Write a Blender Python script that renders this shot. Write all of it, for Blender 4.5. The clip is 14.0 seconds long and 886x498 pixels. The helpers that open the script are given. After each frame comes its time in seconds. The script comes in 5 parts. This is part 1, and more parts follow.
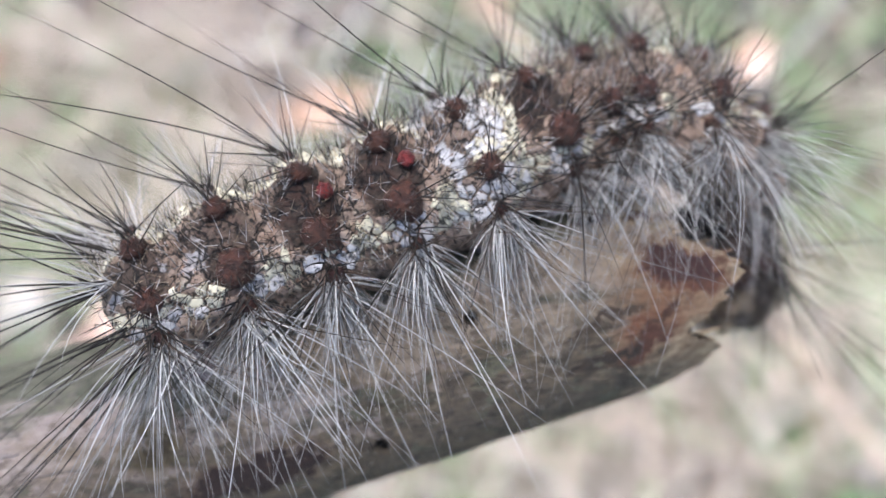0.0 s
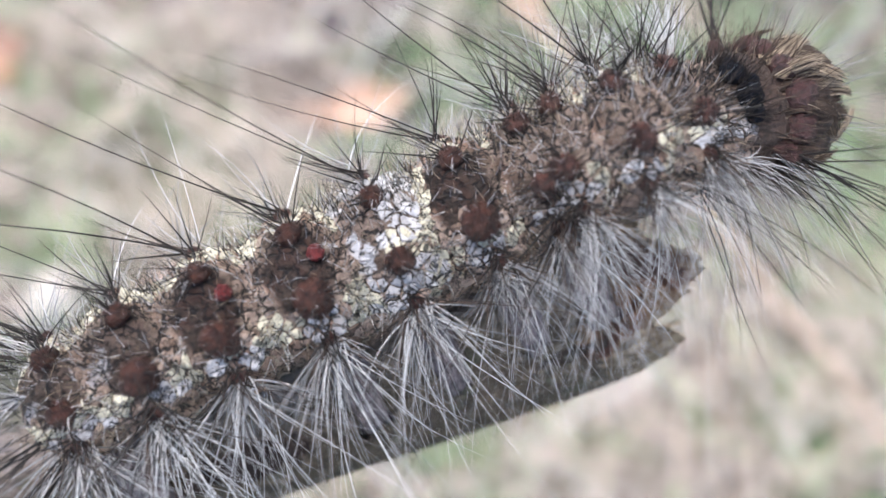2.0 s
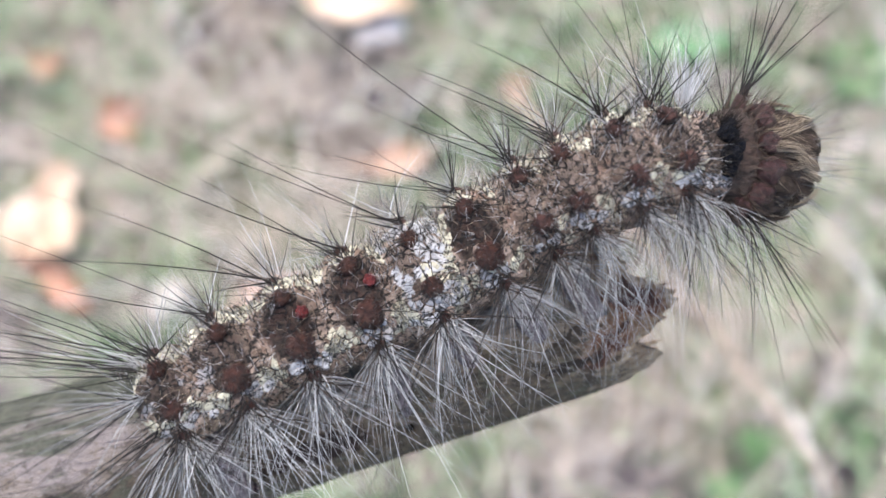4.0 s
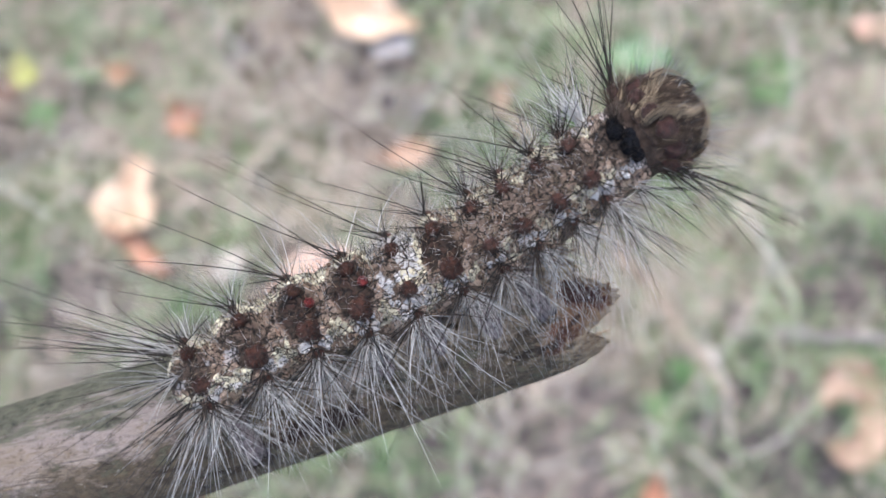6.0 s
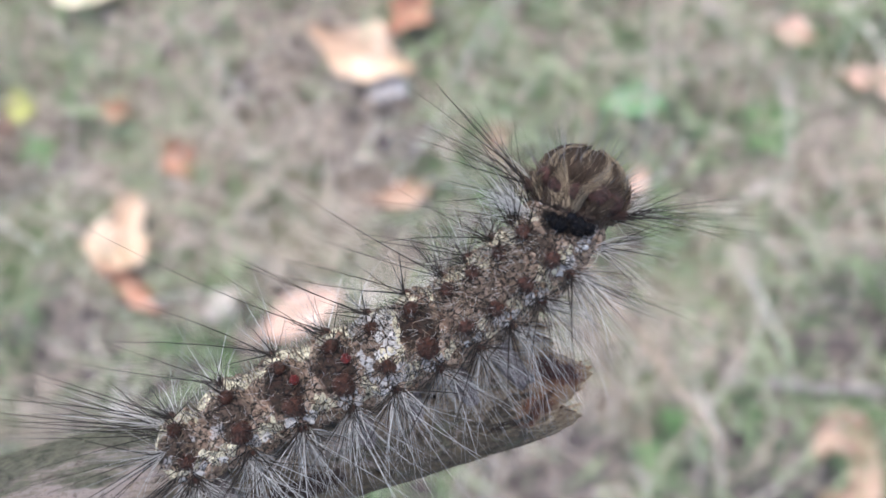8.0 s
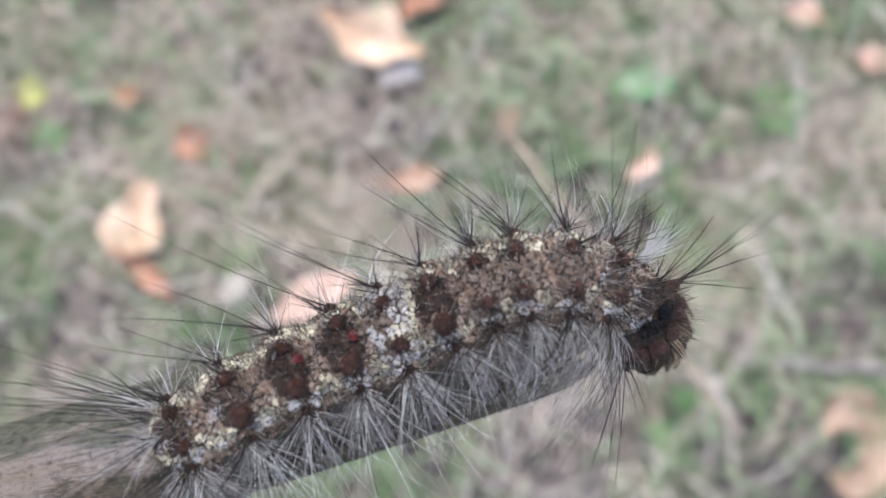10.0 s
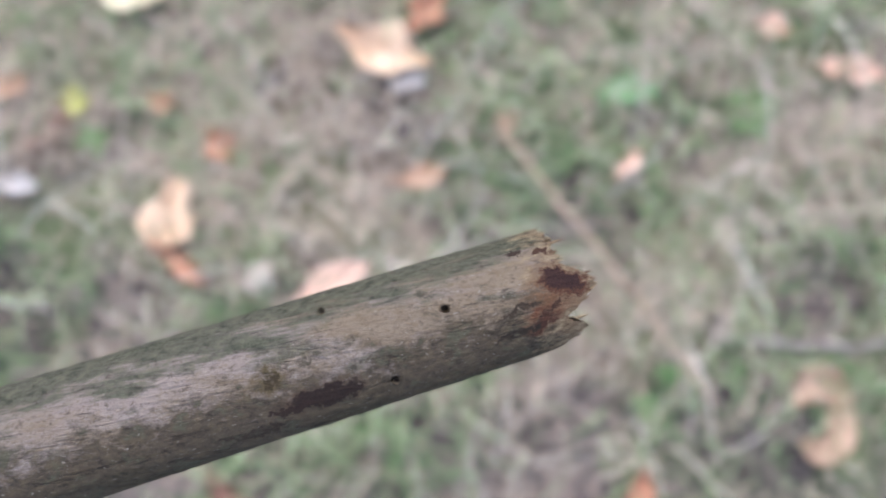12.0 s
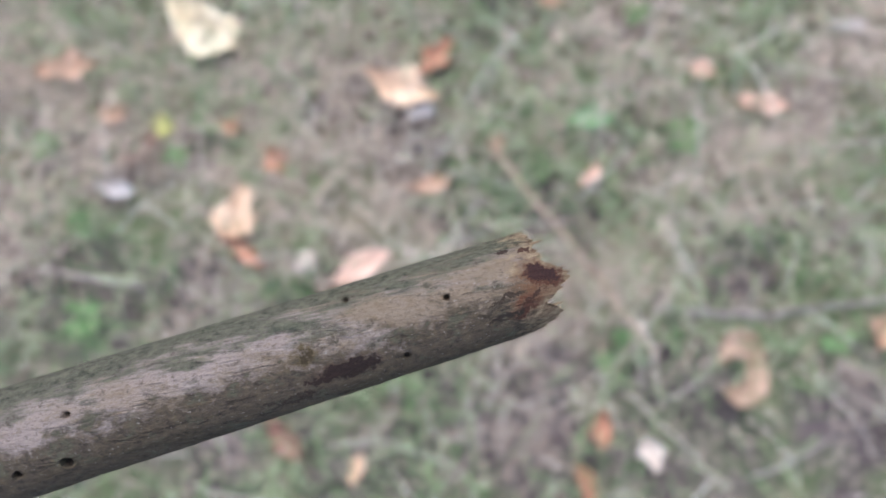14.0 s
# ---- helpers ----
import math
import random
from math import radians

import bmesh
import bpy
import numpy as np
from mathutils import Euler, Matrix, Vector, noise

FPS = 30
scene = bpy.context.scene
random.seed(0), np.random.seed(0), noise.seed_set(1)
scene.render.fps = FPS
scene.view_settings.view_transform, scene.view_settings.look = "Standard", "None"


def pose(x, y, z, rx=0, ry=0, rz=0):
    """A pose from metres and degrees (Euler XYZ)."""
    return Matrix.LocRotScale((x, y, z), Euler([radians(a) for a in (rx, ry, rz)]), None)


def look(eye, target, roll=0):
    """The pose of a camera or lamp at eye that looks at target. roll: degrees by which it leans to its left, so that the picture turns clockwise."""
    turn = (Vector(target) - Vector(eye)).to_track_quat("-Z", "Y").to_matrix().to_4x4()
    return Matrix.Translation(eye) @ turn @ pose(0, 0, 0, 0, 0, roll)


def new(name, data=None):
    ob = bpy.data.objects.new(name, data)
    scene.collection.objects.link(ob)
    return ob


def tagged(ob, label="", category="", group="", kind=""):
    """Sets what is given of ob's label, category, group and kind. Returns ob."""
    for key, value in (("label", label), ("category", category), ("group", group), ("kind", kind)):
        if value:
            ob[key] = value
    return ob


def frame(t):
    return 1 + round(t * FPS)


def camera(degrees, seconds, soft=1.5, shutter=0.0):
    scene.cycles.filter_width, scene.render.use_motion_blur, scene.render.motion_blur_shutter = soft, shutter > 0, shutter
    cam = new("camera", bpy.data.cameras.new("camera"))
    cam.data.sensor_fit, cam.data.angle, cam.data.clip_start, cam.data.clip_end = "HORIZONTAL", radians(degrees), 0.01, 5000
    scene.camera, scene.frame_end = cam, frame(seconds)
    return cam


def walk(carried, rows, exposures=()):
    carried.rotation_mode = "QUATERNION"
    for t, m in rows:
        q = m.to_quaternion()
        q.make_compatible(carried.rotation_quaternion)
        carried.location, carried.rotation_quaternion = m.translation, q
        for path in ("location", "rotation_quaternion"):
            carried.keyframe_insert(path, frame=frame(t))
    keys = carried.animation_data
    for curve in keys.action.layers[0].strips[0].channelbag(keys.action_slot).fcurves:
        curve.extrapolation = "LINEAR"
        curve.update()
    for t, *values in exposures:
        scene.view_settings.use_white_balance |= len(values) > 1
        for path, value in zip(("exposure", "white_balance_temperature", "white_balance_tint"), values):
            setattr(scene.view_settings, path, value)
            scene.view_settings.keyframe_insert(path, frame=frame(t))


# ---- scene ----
CLIP = 14.0
MM = 0.001

# ---------------------------------------------------------------- camera
cam = camera(60, CLIP, soft=1.5)
# the phone's exposure sinks slowly as it draws back: seconds, stops, kelvin, tint
EXPOSURES = ((0, 1.24, 6030, 10), (2.7, 1.21, 6030, 10), (5, 0.93, 6010, 9), (9, 0.7, 6000, 9), (12.5, 0.53, 6010, 10), (14, 0.48, 6010, 10))
walk(cam, [
    (0, pose(0.0657, -0.0556, 0.2909, 12.20, 7.25, 0.63)),
    (0.5, pose(0.0616, -0.0494, 0.2995, 10.83, 6.60, 0.42)),
    (1, pose(0.0504, -0.0378, 0.3153, 7.41, 4.48, 0.02)),
    (1.5, pose(0.0471, -0.0354, 0.3110, 7.21, 4.24, 0.09)),
    (2, pose(0.0450, -0.0421, 0.2966, 9.63, 5.42, 1.38)),
    (2.5, pose(0.0511, -0.0547, 0.3083, 11.91, 6.49, 2.63)),
    (2.7, pose(0.0499, -0.0547, 0.3143, 11.78, 6.22, 2.52)),
    (4.8, pose(0.0115, -0.0533, 0.5058, 5.58, 0.25, -0.49)),
    (5, pose(0.0110, -0.0422, 0.5243, 4.28, 0.21, -0.44)),
    (5.5, pose(0.0062, -0.0370, 0.5349, 3.18, 0.21, -0.69)),
    (6, pose(0.0096, -0.0385, 0.5350, 3.71, 0.24, -0.31)),
    (6.5, pose(0.0127, -0.0264, 0.5360, 3.84, 0.23, 0.06)),
    (7, pose(0.0161, -0.0149, 0.5372, 4.14, 0.19, 0.48)),
    (7.5, pose(0.0139, -0.0102, 0.5361, 4.29, 0.13, 0.70)),
    (8, pose(0.0140, -0.0195, 0.5350, 4.85, 0.14, 0.71)),
    (8.5, pose(0.0126, -0.0235, 0.5335, 4.69, 0.17, 0.37)),
    (9, pose(0.0080, -0.0286, 0.5327, 4.55, 0.18, 0.33)),
    (9.2, pose(0.0076, -0.0282, 0.5337, 4.50, 0.17, 0.33)),
    (11.3, pose(-0.0009, -0.0180, 0.5567, 3.32, -0.00, 0.42)),
    (11.5, pose(-0.0012, -0.0333, 0.5639, 4.67, -0.01, 0.33)),
    (12, pose(0.0004, -0.0451, 0.5903, 5.07, -0.01, 0.10)),
    (12.5, pose(0.0001, -0.0584, 0.6172, 5.41, 0.00, -0.02)),
    (13, pose(0.0005, -0.0745, 0.6571, 6.19, 0.00, -0.18)),
    (13.5, pose(0.0004, -0.0869, 0.7000, 6.74, -0.02, -0.15)),
    (14, pose(-0.0049, -0.0963, 0.7536, 7.22, -0.07, 0.12)),
], exposures=EXPOSURES)
cam.data.dof.use_dof = True
cam.data.dof.aperture_fstop = 15.0

# ---------------------------------------------------------------- light: open shade under a bright sky
SUN_ELEVATION, SUN_AZIMUTH = 63.0, -8.0
world = bpy.data.worlds.new("overcast_sky")
scene.world = world
world.use_nodes = True
sky = world.node_tree.nodes.new("ShaderNodeTexSky")
sky.sky_type, sky.sun_disc = "NISHITA", False
sky.sun_elevation, sky.sun_rotation = radians(SUN_ELEVATION), radians(SUN_AZIMUTH)
sky.air_density, sky.dust_density, sky.ozone_density = 1.0, 4.0, 0.6
background = world.node_tree.nodes["Background"]
background.inputs["Strength"].default_value = 0.135
world.node_tree.links.new(sky.outputs["Color"], background.inputs["Color"])

sun = new("sun", bpy.data.lights.new("sun", "SUN"))
sun.data.energy, sun.data.angle, sun.data.color = 1.2, radians(35), (1.0, 0.96, 0.9)
sun.matrix_basis = look((math.sin(radians(SUN_AZIMUTH)) * 3, math.cos(radians(SUN_AZIMUTH)) * 3, 3 * math.tan(radians(SUN_ELEVATION))), (0, 0, 0))


# ---------------------------------------------------------------- material kit
class Nodes:
    """Short names for the nodes of one material."""

    def __init__(self, name, roughness=0.6):
        self.mat = bpy.data.materials.new(name)
        self.mat.use_nodes = True
        self.tree = self.mat.node_tree
        self.shader = self.tree.nodes["Principled BSDF"]
        self.shader.inputs["Roughness"].default_value = roughness

    def add(self, kind, **sets):
        node = self.tree.nodes.new(kind)
        for key, value in sets.items():
            node.inputs[key.replace("_", " ")].default_value = value
        return node

    def link(self, a, b):
        self.tree.links.new(a, b)

    def coords(self, scale=(1, 1, 1), kind="Object"):
        tex, mapping = self.add("ShaderNodeTexCoord"), self.add("ShaderNodeMapping")
        mapping.inputs["Scale"].default_value = scale
        self.link(tex.outputs[kind], mapping.inputs["Vector"])
        return mapping.outputs["Vector"]

    def noise(self, vector, scale, detail=4.0, rough=0.55, distortion=0.0):
        node = self.add("ShaderNodeTexNoise", Scale=scale, Detail=detail, Roughness=rough, Distortion=distortion)
        self.link(vector, node.inputs["Vector"])
        return node.outputs["Fac"]

    def cells(self, vector, scale, feature="DISTANCE_TO_EDGE"):
        node = self.add("ShaderNodeTexVoronoi", Scale=scale)
        node.feature = feature
        self.link(vector, node.inputs["Vector"])
        return node.outputs["Distance"]

    def ramp(self, value, low, high, a=0.0, b=1.0):
        node = self.add("ShaderNodeMapRange")
        for key, number in (("From Min", low), ("From Max", high), ("To Min", a), ("To Max", b)):
            node.inputs[key].default_value = number
        self.link(value, node.inputs["Value"])
        return node.outputs["Result"]

    def math(self, op, a, b=0.0):
        node = self.add("ShaderNodeMath")
        node.operation = op
        for n, value in enumerate((a, b)):
            if isinstance(value, (int, float)):
                node.inputs[n].default_value = value
            else:
                self.link(value, node.inputs[n])
        return node.outputs[0]

    def mix(self, fac, a, b):
        node = self.add("ShaderNodeMix")
        node.data_type = "RGBA"
        for slot, value in ((0, fac), (6, a), (7, b)):
            if isinstance(value, (int, float)):
                node.inputs[slot].default_value = value
            elif isinstance(value, tuple):
                node.inputs[slot].default_value = (*value, 1)
            else:
                self.link(value, node.inputs[slot])
        return node.outputs[2]

    def axes(self, vector):
        node = self.add("ShaderNodeSeparateXYZ")
        self.link(vector, node.inputs[0])
        return node.outputs

    def bent(self, vector, scale, amount):
        """The coordinates, pushed about by a noise."""
        tex = self.add("ShaderNodeTexNoise", Scale=scale, Detail=3.0)
        self.link(vector, tex.inputs["Vector"])
        centre = self.add("ShaderNodeVectorMath")
        centre.operation = "SUBTRACT"
        centre.inputs[1].default_value = (0.5, 0.5, 0.5)
        self.link(tex.outputs["Color"], centre.inputs[0])
        by = self.add("ShaderNodeVectorMath")
        by.operation = "MULTIPLY_ADD"
        by.inputs[1].default_value = (amount,) * 3
        self.link(centre.outputs[0], by.inputs[0])
        self.link(vector, by.inputs[2])
        return by.outputs[0]

    def colour(self, value):
        if isinstance(value, tuple):
            self.shader.inputs["Base Color"].default_value = (*value, 1)
        else:
            self.link(value, self.shader.inputs["Base Color"])
        return self

    def bump(self, height, strength=0.5, distance=0.0002):
        node = self.add("ShaderNodeBump", Strength=strength, Distance=distance)
        self.link(height, node.inputs["Height"])
        self.link(node.outputs[0], self.shader.inputs["Normal"])
        return self

    def random(self):
        return self.add("ShaderNodeObjectInfo").outputs["Random"]

    def island(self):
        return self.add("ShaderNodeNewGeometry").outputs["Random Per Island"]

    def steps(self, value, *stops):
        node = self.add("ShaderNodeValToRGB")
        ramp = node.color_ramp
        for n, (at, rgb) in enumerate(stops):
            stop = ramp.elements[n] if n < 2 else ramp.elements.new(at)
            stop.position, stop.color = at, (*rgb, 1)
        self.link(value, node.inputs[0])
        return node.outputs[0]


def skin(name, reach, cream, dark, white=0.0):
    """Marbled skin: a chocolate velvet back, taupe lobes on the flanks, cream plates and black squiggles, a dark underside."""
    n = Nodes(name, 0.62)
    at = n.coords()
    bent = n.bent(at, 700, 0.0011)
    x, y, z = n.axes(at)
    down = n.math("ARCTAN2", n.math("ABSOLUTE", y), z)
    big = n.noise(bent, 300, 3)
    fine = n.noise(at, 2600, 6, 0.7)
    mid = n.noise(bent, 800, 4)
    fold = n.math("MULTIPLY", n.ramp(n.math("ABSOLUTE", x), reach * MM * 0.3, reach * MM * 0.95), n.ramp(n.noise(at, 170, 2), 0.3, 0.6, 0.3, 1.2))
    flank = n.mix(n.ramp(mid, 0.38, 0.6), (0.25, 0.17, 0.125), (0.56, 0.43, 0.345))
    flank = n.mix(n.ramp(n.noise(bent, 420, 3), 0.52, 0.6, 0, 0.7), flank, (0.3, 0.17, 0.11))
    flank = n.mix(n.ramp(fine, 0.58, 0.8, 0, 0.6), flank, (0.5, 0.42, 0.35))
    back = n.ramp(n.math("ADD", down, n.math("ADD", n.math("MULTIPLY", big, 1.3), n.math("MULTIPLY", fold, 0.8))), 1.0, 1.25, dark, 0.0)
    velvet = n.mix(n.ramp(fine, 0.35, 0.7), (0.011, 0.008, 0.006), (0.1, 0.066, 0.048))
    velvet = n.mix(n.ramp(mid, 0.48, 0.62, 0, 0.8), velvet, (0.06, 0.027, 0.018))
    base = n.mix(back, flank, velvet)
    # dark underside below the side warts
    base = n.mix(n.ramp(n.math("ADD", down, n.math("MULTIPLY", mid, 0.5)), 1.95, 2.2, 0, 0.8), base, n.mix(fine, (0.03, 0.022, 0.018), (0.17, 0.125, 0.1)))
    # cream plates gather in the folds of the upper flank
    score = n.math("ADD", n.math("ADD", n.noise(bent, 330, 3), n.math("MULTIPLY", fold, 0.16)), cream)
    zone = n.math("MULTIPLY", n.ramp(down, 0.3, 0.5), n.ramp(down, 1.05, 1.25, 1.0, 0.0))
    plates = n.math("MULTIPLY", n.ramp(score, 0.66, 0.68), zone)
    base = n.mix(plates, base, n.mix(n.ramp(fine, 0.3, 0.7), (0.52, 0.46, 0.33), (0.86, 0.82, 0.67)))
    if white:
        base = n.mix(n.math("MULTIPLY", n.ramp(n.noise(n.bent(at, 1500, 0.0008), 420, 4), 0.54, 0.58, 0.0, white), n.ramp(z, 0.0014, 0.0026)), base, (0.85, 0.86, 0.9))
    # black squiggles and cracks
    line = n.ramp(n.math("ABSOLUTE", n.math("SUBTRACT", n.noise(n.bent(at, 1200, 0.0009), 760, 2), 0.5)), 0.008, 0.022, 1.0, 0.0)
    crack = n.ramp(n.cells(n.bent(at, 1500, 0.0007), 1300), 0.03, 0.12, 1.0, 0.0)
    some = n.ramp(n.noise(at, 1100, 3), 0.44, 0.5)
    ink = n.math("MAXIMUM", n.math("MULTIPLY", n.math("MULTIPLY", line, n.ramp(back, 0.2, 0.7, 1.0, 0.15)), n.ramp(n.noise(at, 450, 2), 0.4, 0.5)), n.math("MULTIPLY", crack, some))
    base = n.mix(n.math("MULTIPLY", ink, 0.92), base, (0.01, 0.008, 0.008))
    n.colour(base)
    n.bump(n.math("ADD", n.math("ADD", fine, mid), n.math("MULTIPLY", ink, -0.7)), 1.0, 0.00045)
    n.link(n.ramp(fine, 0.3, 0.7, 0.4, 0.75), n.shader.inputs["Roughness"])
    return n.mat


def hair(name, dark, light, rough=0.55):
    n = Nodes(name, rough)
    n.shader.inputs["Specular IOR Level"].default_value = 0.3
    n.colour(n.mix(n.island(), dark, light))
    return n.mat


def wart_material(name, rgb):
    n = Nodes(name, 0.3)
    at = n.coords()
    grain = n.noise(n.bent(at, 1500, 0.0008), 1900, 4)
    n.colour(n.mix(n.ramp(grain, 0.36, 0.58), tuple(c * 0.3 for c in rgb), rgb))
    n.bump(n.noise(at, 2600, 5, 0.7), 0.9, 0.0005)
    return n.mat


def plate_material(name, dark, light):
    """Pale scaly plates, each a little different, with dark flecks."""
    n = Nodes(name, 0.6)
    at = n.coords()
    base = n.mix(n.math("FRACT", n.math("ADD", n.random(), n.island())), dark, light)
    base = n.mix(n.ramp(n.noise(at, 900, 3), 0.45, 0.62, 0, 0.5), base, tuple(c * 0.62 for c in dark))
    base = n.mix(n.ramp(n.noise(n.bent(at, 1500, 0.0008), 2300, 4), 0.55, 0.6, 0, 0.9), base, tuple(c * 0.12 for c in dark))
    n.colour(base)
    n.bump(n.noise(at, 3000, 4), 0.7, 0.0003)
    return n.mat


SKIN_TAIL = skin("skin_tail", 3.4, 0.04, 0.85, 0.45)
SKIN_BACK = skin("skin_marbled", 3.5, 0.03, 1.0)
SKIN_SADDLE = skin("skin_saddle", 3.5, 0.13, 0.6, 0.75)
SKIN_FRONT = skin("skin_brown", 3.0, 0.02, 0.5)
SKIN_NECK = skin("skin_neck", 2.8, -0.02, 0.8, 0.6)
SKIN_LEG = wart_material("leg_pinkish", (0.3, 0.24, 0.245))
HAIR_BLACK = hair("hair_black", (0.012, 0.01, 0.009), (0.05, 0.04, 0.035))
HAIR_WHITE = hair("hair_white", (0.3, 0.29, 0.285), (0.74, 0.725, 0.71))
HAIR_BRIGHT = hair("hair_bright", (0.55, 0.54, 0.53), (0.8, 0.79, 0.78))
HAIR_GREY = hair("hair_grey", (0.1, 0.1, 0.1), (0.45, 0.44, 0.43))
HAIR_BROWN = hair("hair_brown", (0.03, 0.021, 0.016), (0.12, 0.084, 0.06))
HAIR_TAN = hair("hair_tan", (0.16, 0.12, 0.08), (0.52, 0.42, 0.3))
HAIR_UMBER = hair("hair_umber", (0.025, 0.017, 0.013), (0.12, 0.08, 0.058))
WART_RED = wart_material("wart_red", (0.17, 0.02, 0.019))
WART_BROWN = wart_material("wart_brown", (0.075, 0.027, 0.016))
WART_DARK = wart_material("wart_dark", (0.1, 0.042, 0.03))
PLATE_CREAM = plate_material("plate_cream", (0.54, 0.49, 0.36), (0.86, 0.81, 0.62))
PLATE_WHITE = plate_material("plate_white", (0.42, 0.4, 0.395), (0.7, 0.685, 0.69))
PLATE_TAN = plate_material("plate_tan", (0.28, 0.2, 0.15), (0.58, 0.46, 0.36))
PLATE_TAUPE = plate_material("plate_taupe", (0.18, 0.12, 0.088), (0.5, 0.38, 0.3))
CLAW = wart_material("claw_purple", (0.035, 0.02, 0.028))
STALK_BROWN = wart_material("stalk_brown", (0.09, 0.04, 0.035))
HEAD_SKIN = wart_material("head_brown", (0.085, 0.055, 0.042))
BLACK_SKIN = wart_material("black_velvet", (0.008, 0.009, 0.014))
BLACK_SKIN.node_tree.nodes["Principled BSDF"].inputs["Roughness"].default_value = 0.85
BLACK_SKIN.node_tree.nodes["Principled BSDF"].inputs["Specular IOR Level"].default_value = 0.2


# beetle holes in the bark, in mm: along the stick, across it, radius
PITS = ((-6.7, 5.7, 0.48), (7.2, 1.9, 0.5), (-0.6, -4.3, 0.48), (-48.1, 2.2, 0.55), (-50.4, -4.3, 0.85), (-57.3, -3.8, 0.6))


def stick_material():
    n = Nodes("weathered_bark", 0.75)
    at = n.coords()
    x, y, z = n.axes(at)
    turn = n.math("MULTIPLY", n.math("ARCTAN2", y, n.math("ADD", z, 0.011)), 0.0077)

    def wrapped(stretch):
        node = n.add("ShaderNodeCombineXYZ")
        n.link(n.math("MULTIPLY", x, stretch), node.inputs[0])
        n.link(n.math("ADD", turn, n.math("MULTIPLY", x, 0.1)), node.inputs[1])
        return node.outputs[0]

    along, loose = wrapped(0.1), wrapped(0.3)
    streak = n.noise(n.bent(along, 900, 0.0008), 800, 8, 0.75)
    broad = n.noise(n.bent(loose, 200, 0.002), 260, 5, 0.6)
    fine = n.noise(at, 3600, 6, 0.75)
    patch = n.noise(n.bent(loose, 300, 0.003), 130, 5, 0.65)
    blotch = n.noise(n.bent(wrapped(0.6), 500, 0.002), 320, 7, 0.7)
    mottle = n.noise(n.bent(wrapped(0.7), 1500, 0.0008), 950, 6, 0.7)
    # pinkish-grey skin of the old bark, tan where it has worn through
    base = n.mix(n.ramp(streak, 0.3, 0.7), (0.34, 0.26, 0.185), (0.5, 0.4, 0.3))
    base = n.mix(n.ramp(n.math("ADD", patch, n.ramp(x, -0.03, 0.008, 0.02, -0.1)), 0.38, 0.5, 0, 0.9), base, n.mix(n.ramp(mottle, 0.3, 0.7), (0.42, 0.34, 0.31), (0.7, 0.6, 0.57)))
    base = n.mix(n.ramp(mottle, 0.5, 0.64, 0, 0.6), base, n.mix(fine, (0.2, 0.14, 0.085), (0.44, 0.33, 0.205)))
    base = n.mix(n.ramp(mottle, 0.42, 0.34, 0, 0.7), base, n.mix(fine, (0.11, 0.085, 0.06), (0.24, 0.19, 0.14)))
    base = n.mix(n.ramp(broad, 0.54, 0.61, 0, 0.8), base, n.mix(n.ramp(mottle, 0.35, 0.65), (0.075, 0.074, 0.05), (0.3, 0.28, 0.2)))
    # olive-brown blotches, fuller towards the lower flank, grey-green in places
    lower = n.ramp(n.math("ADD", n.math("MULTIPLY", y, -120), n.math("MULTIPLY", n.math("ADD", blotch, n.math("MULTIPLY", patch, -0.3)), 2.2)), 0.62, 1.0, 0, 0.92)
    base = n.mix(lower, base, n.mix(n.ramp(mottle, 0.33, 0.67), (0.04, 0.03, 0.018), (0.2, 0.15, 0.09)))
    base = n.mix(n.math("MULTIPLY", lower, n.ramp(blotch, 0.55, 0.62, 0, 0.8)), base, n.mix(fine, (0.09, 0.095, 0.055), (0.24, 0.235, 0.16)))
    speck = n.noise(n.bent(wrapped(0.6), 2600, 0.0006), 1900, 6, 0.75)
    base = n.mix(n.ramp(speck, 0.54, 0.62, 0, 0.45), base, (0.1, 0.075, 0.055))
    base = n.mix(n.ramp(speck, 0.42, 0.35, 0, 0.15), base, (0.6, 0.52, 0.45))
    # long fissures
    fissure = n.ramp(n.math("ABSOLUTE", n.math("SUBTRACT", n.noise(n.bent(along, 900, 0.0012), 520, 3), 0.5)), 0.006, 0.02, 1.0, 0.0)
    fissure = n.math("MULTIPLY", fissure, n.ramp(n.noise(loose, 330, 3), 0.53, 0.6, 0, 0.85))
    base = n.mix(n.math("MULTIPLY", fissure, n.ramp(y, -0.003, 0.001, 1.0, 0.15)), base, (0.045, 0.032, 0.022))
    base = n.mix(n.ramp(n.noise(wrapped(0.4), 1500, 6, 0.7), 0.64, 0.7, 0, 0.7), base, (0.08, 0.06, 0.04))
    base = n.mix(n.ramp(n.noise(wrapped(0.6), 1700, 5, 0.7), 0.62, 0.68, 0, 0.7), base, (0.66, 0.6, 0.53))
    # green algae on the upper flank
    green = n.ramp(n.math("ADD", n.math("MULTIPLY", y, 150), n.math("ADD", n.math("MULTIPLY", streak, 1.4), n.math("ADD", n.math("MULTIPLY", broad, 1.6), n.math("MULTIPLY", mottle, 0.5)))), 2.3, 2.62, 0, 0.9)
    base = n.mix(green, base, n.mix(n.ramp(mottle, 0.35, 0.65), (0.045, 0.052, 0.034), (0.23, 0.24, 0.165)))
    # bare yellowish wood near the broken end
    bare = n.ramp(n.math("ADD", x, n.math("ADD", n.math("MULTIPLY", streak, 0.014), n.math("MULTIPLY", mottle, 0.012))), 0.029, 0.033, 0, 0.9)
    base = n.mix(bare, base, n.mix(n.ramp(mottle, 0.36, 0.6), (0.2, 0.105, 0.055), (0.58, 0.45, 0.29)))
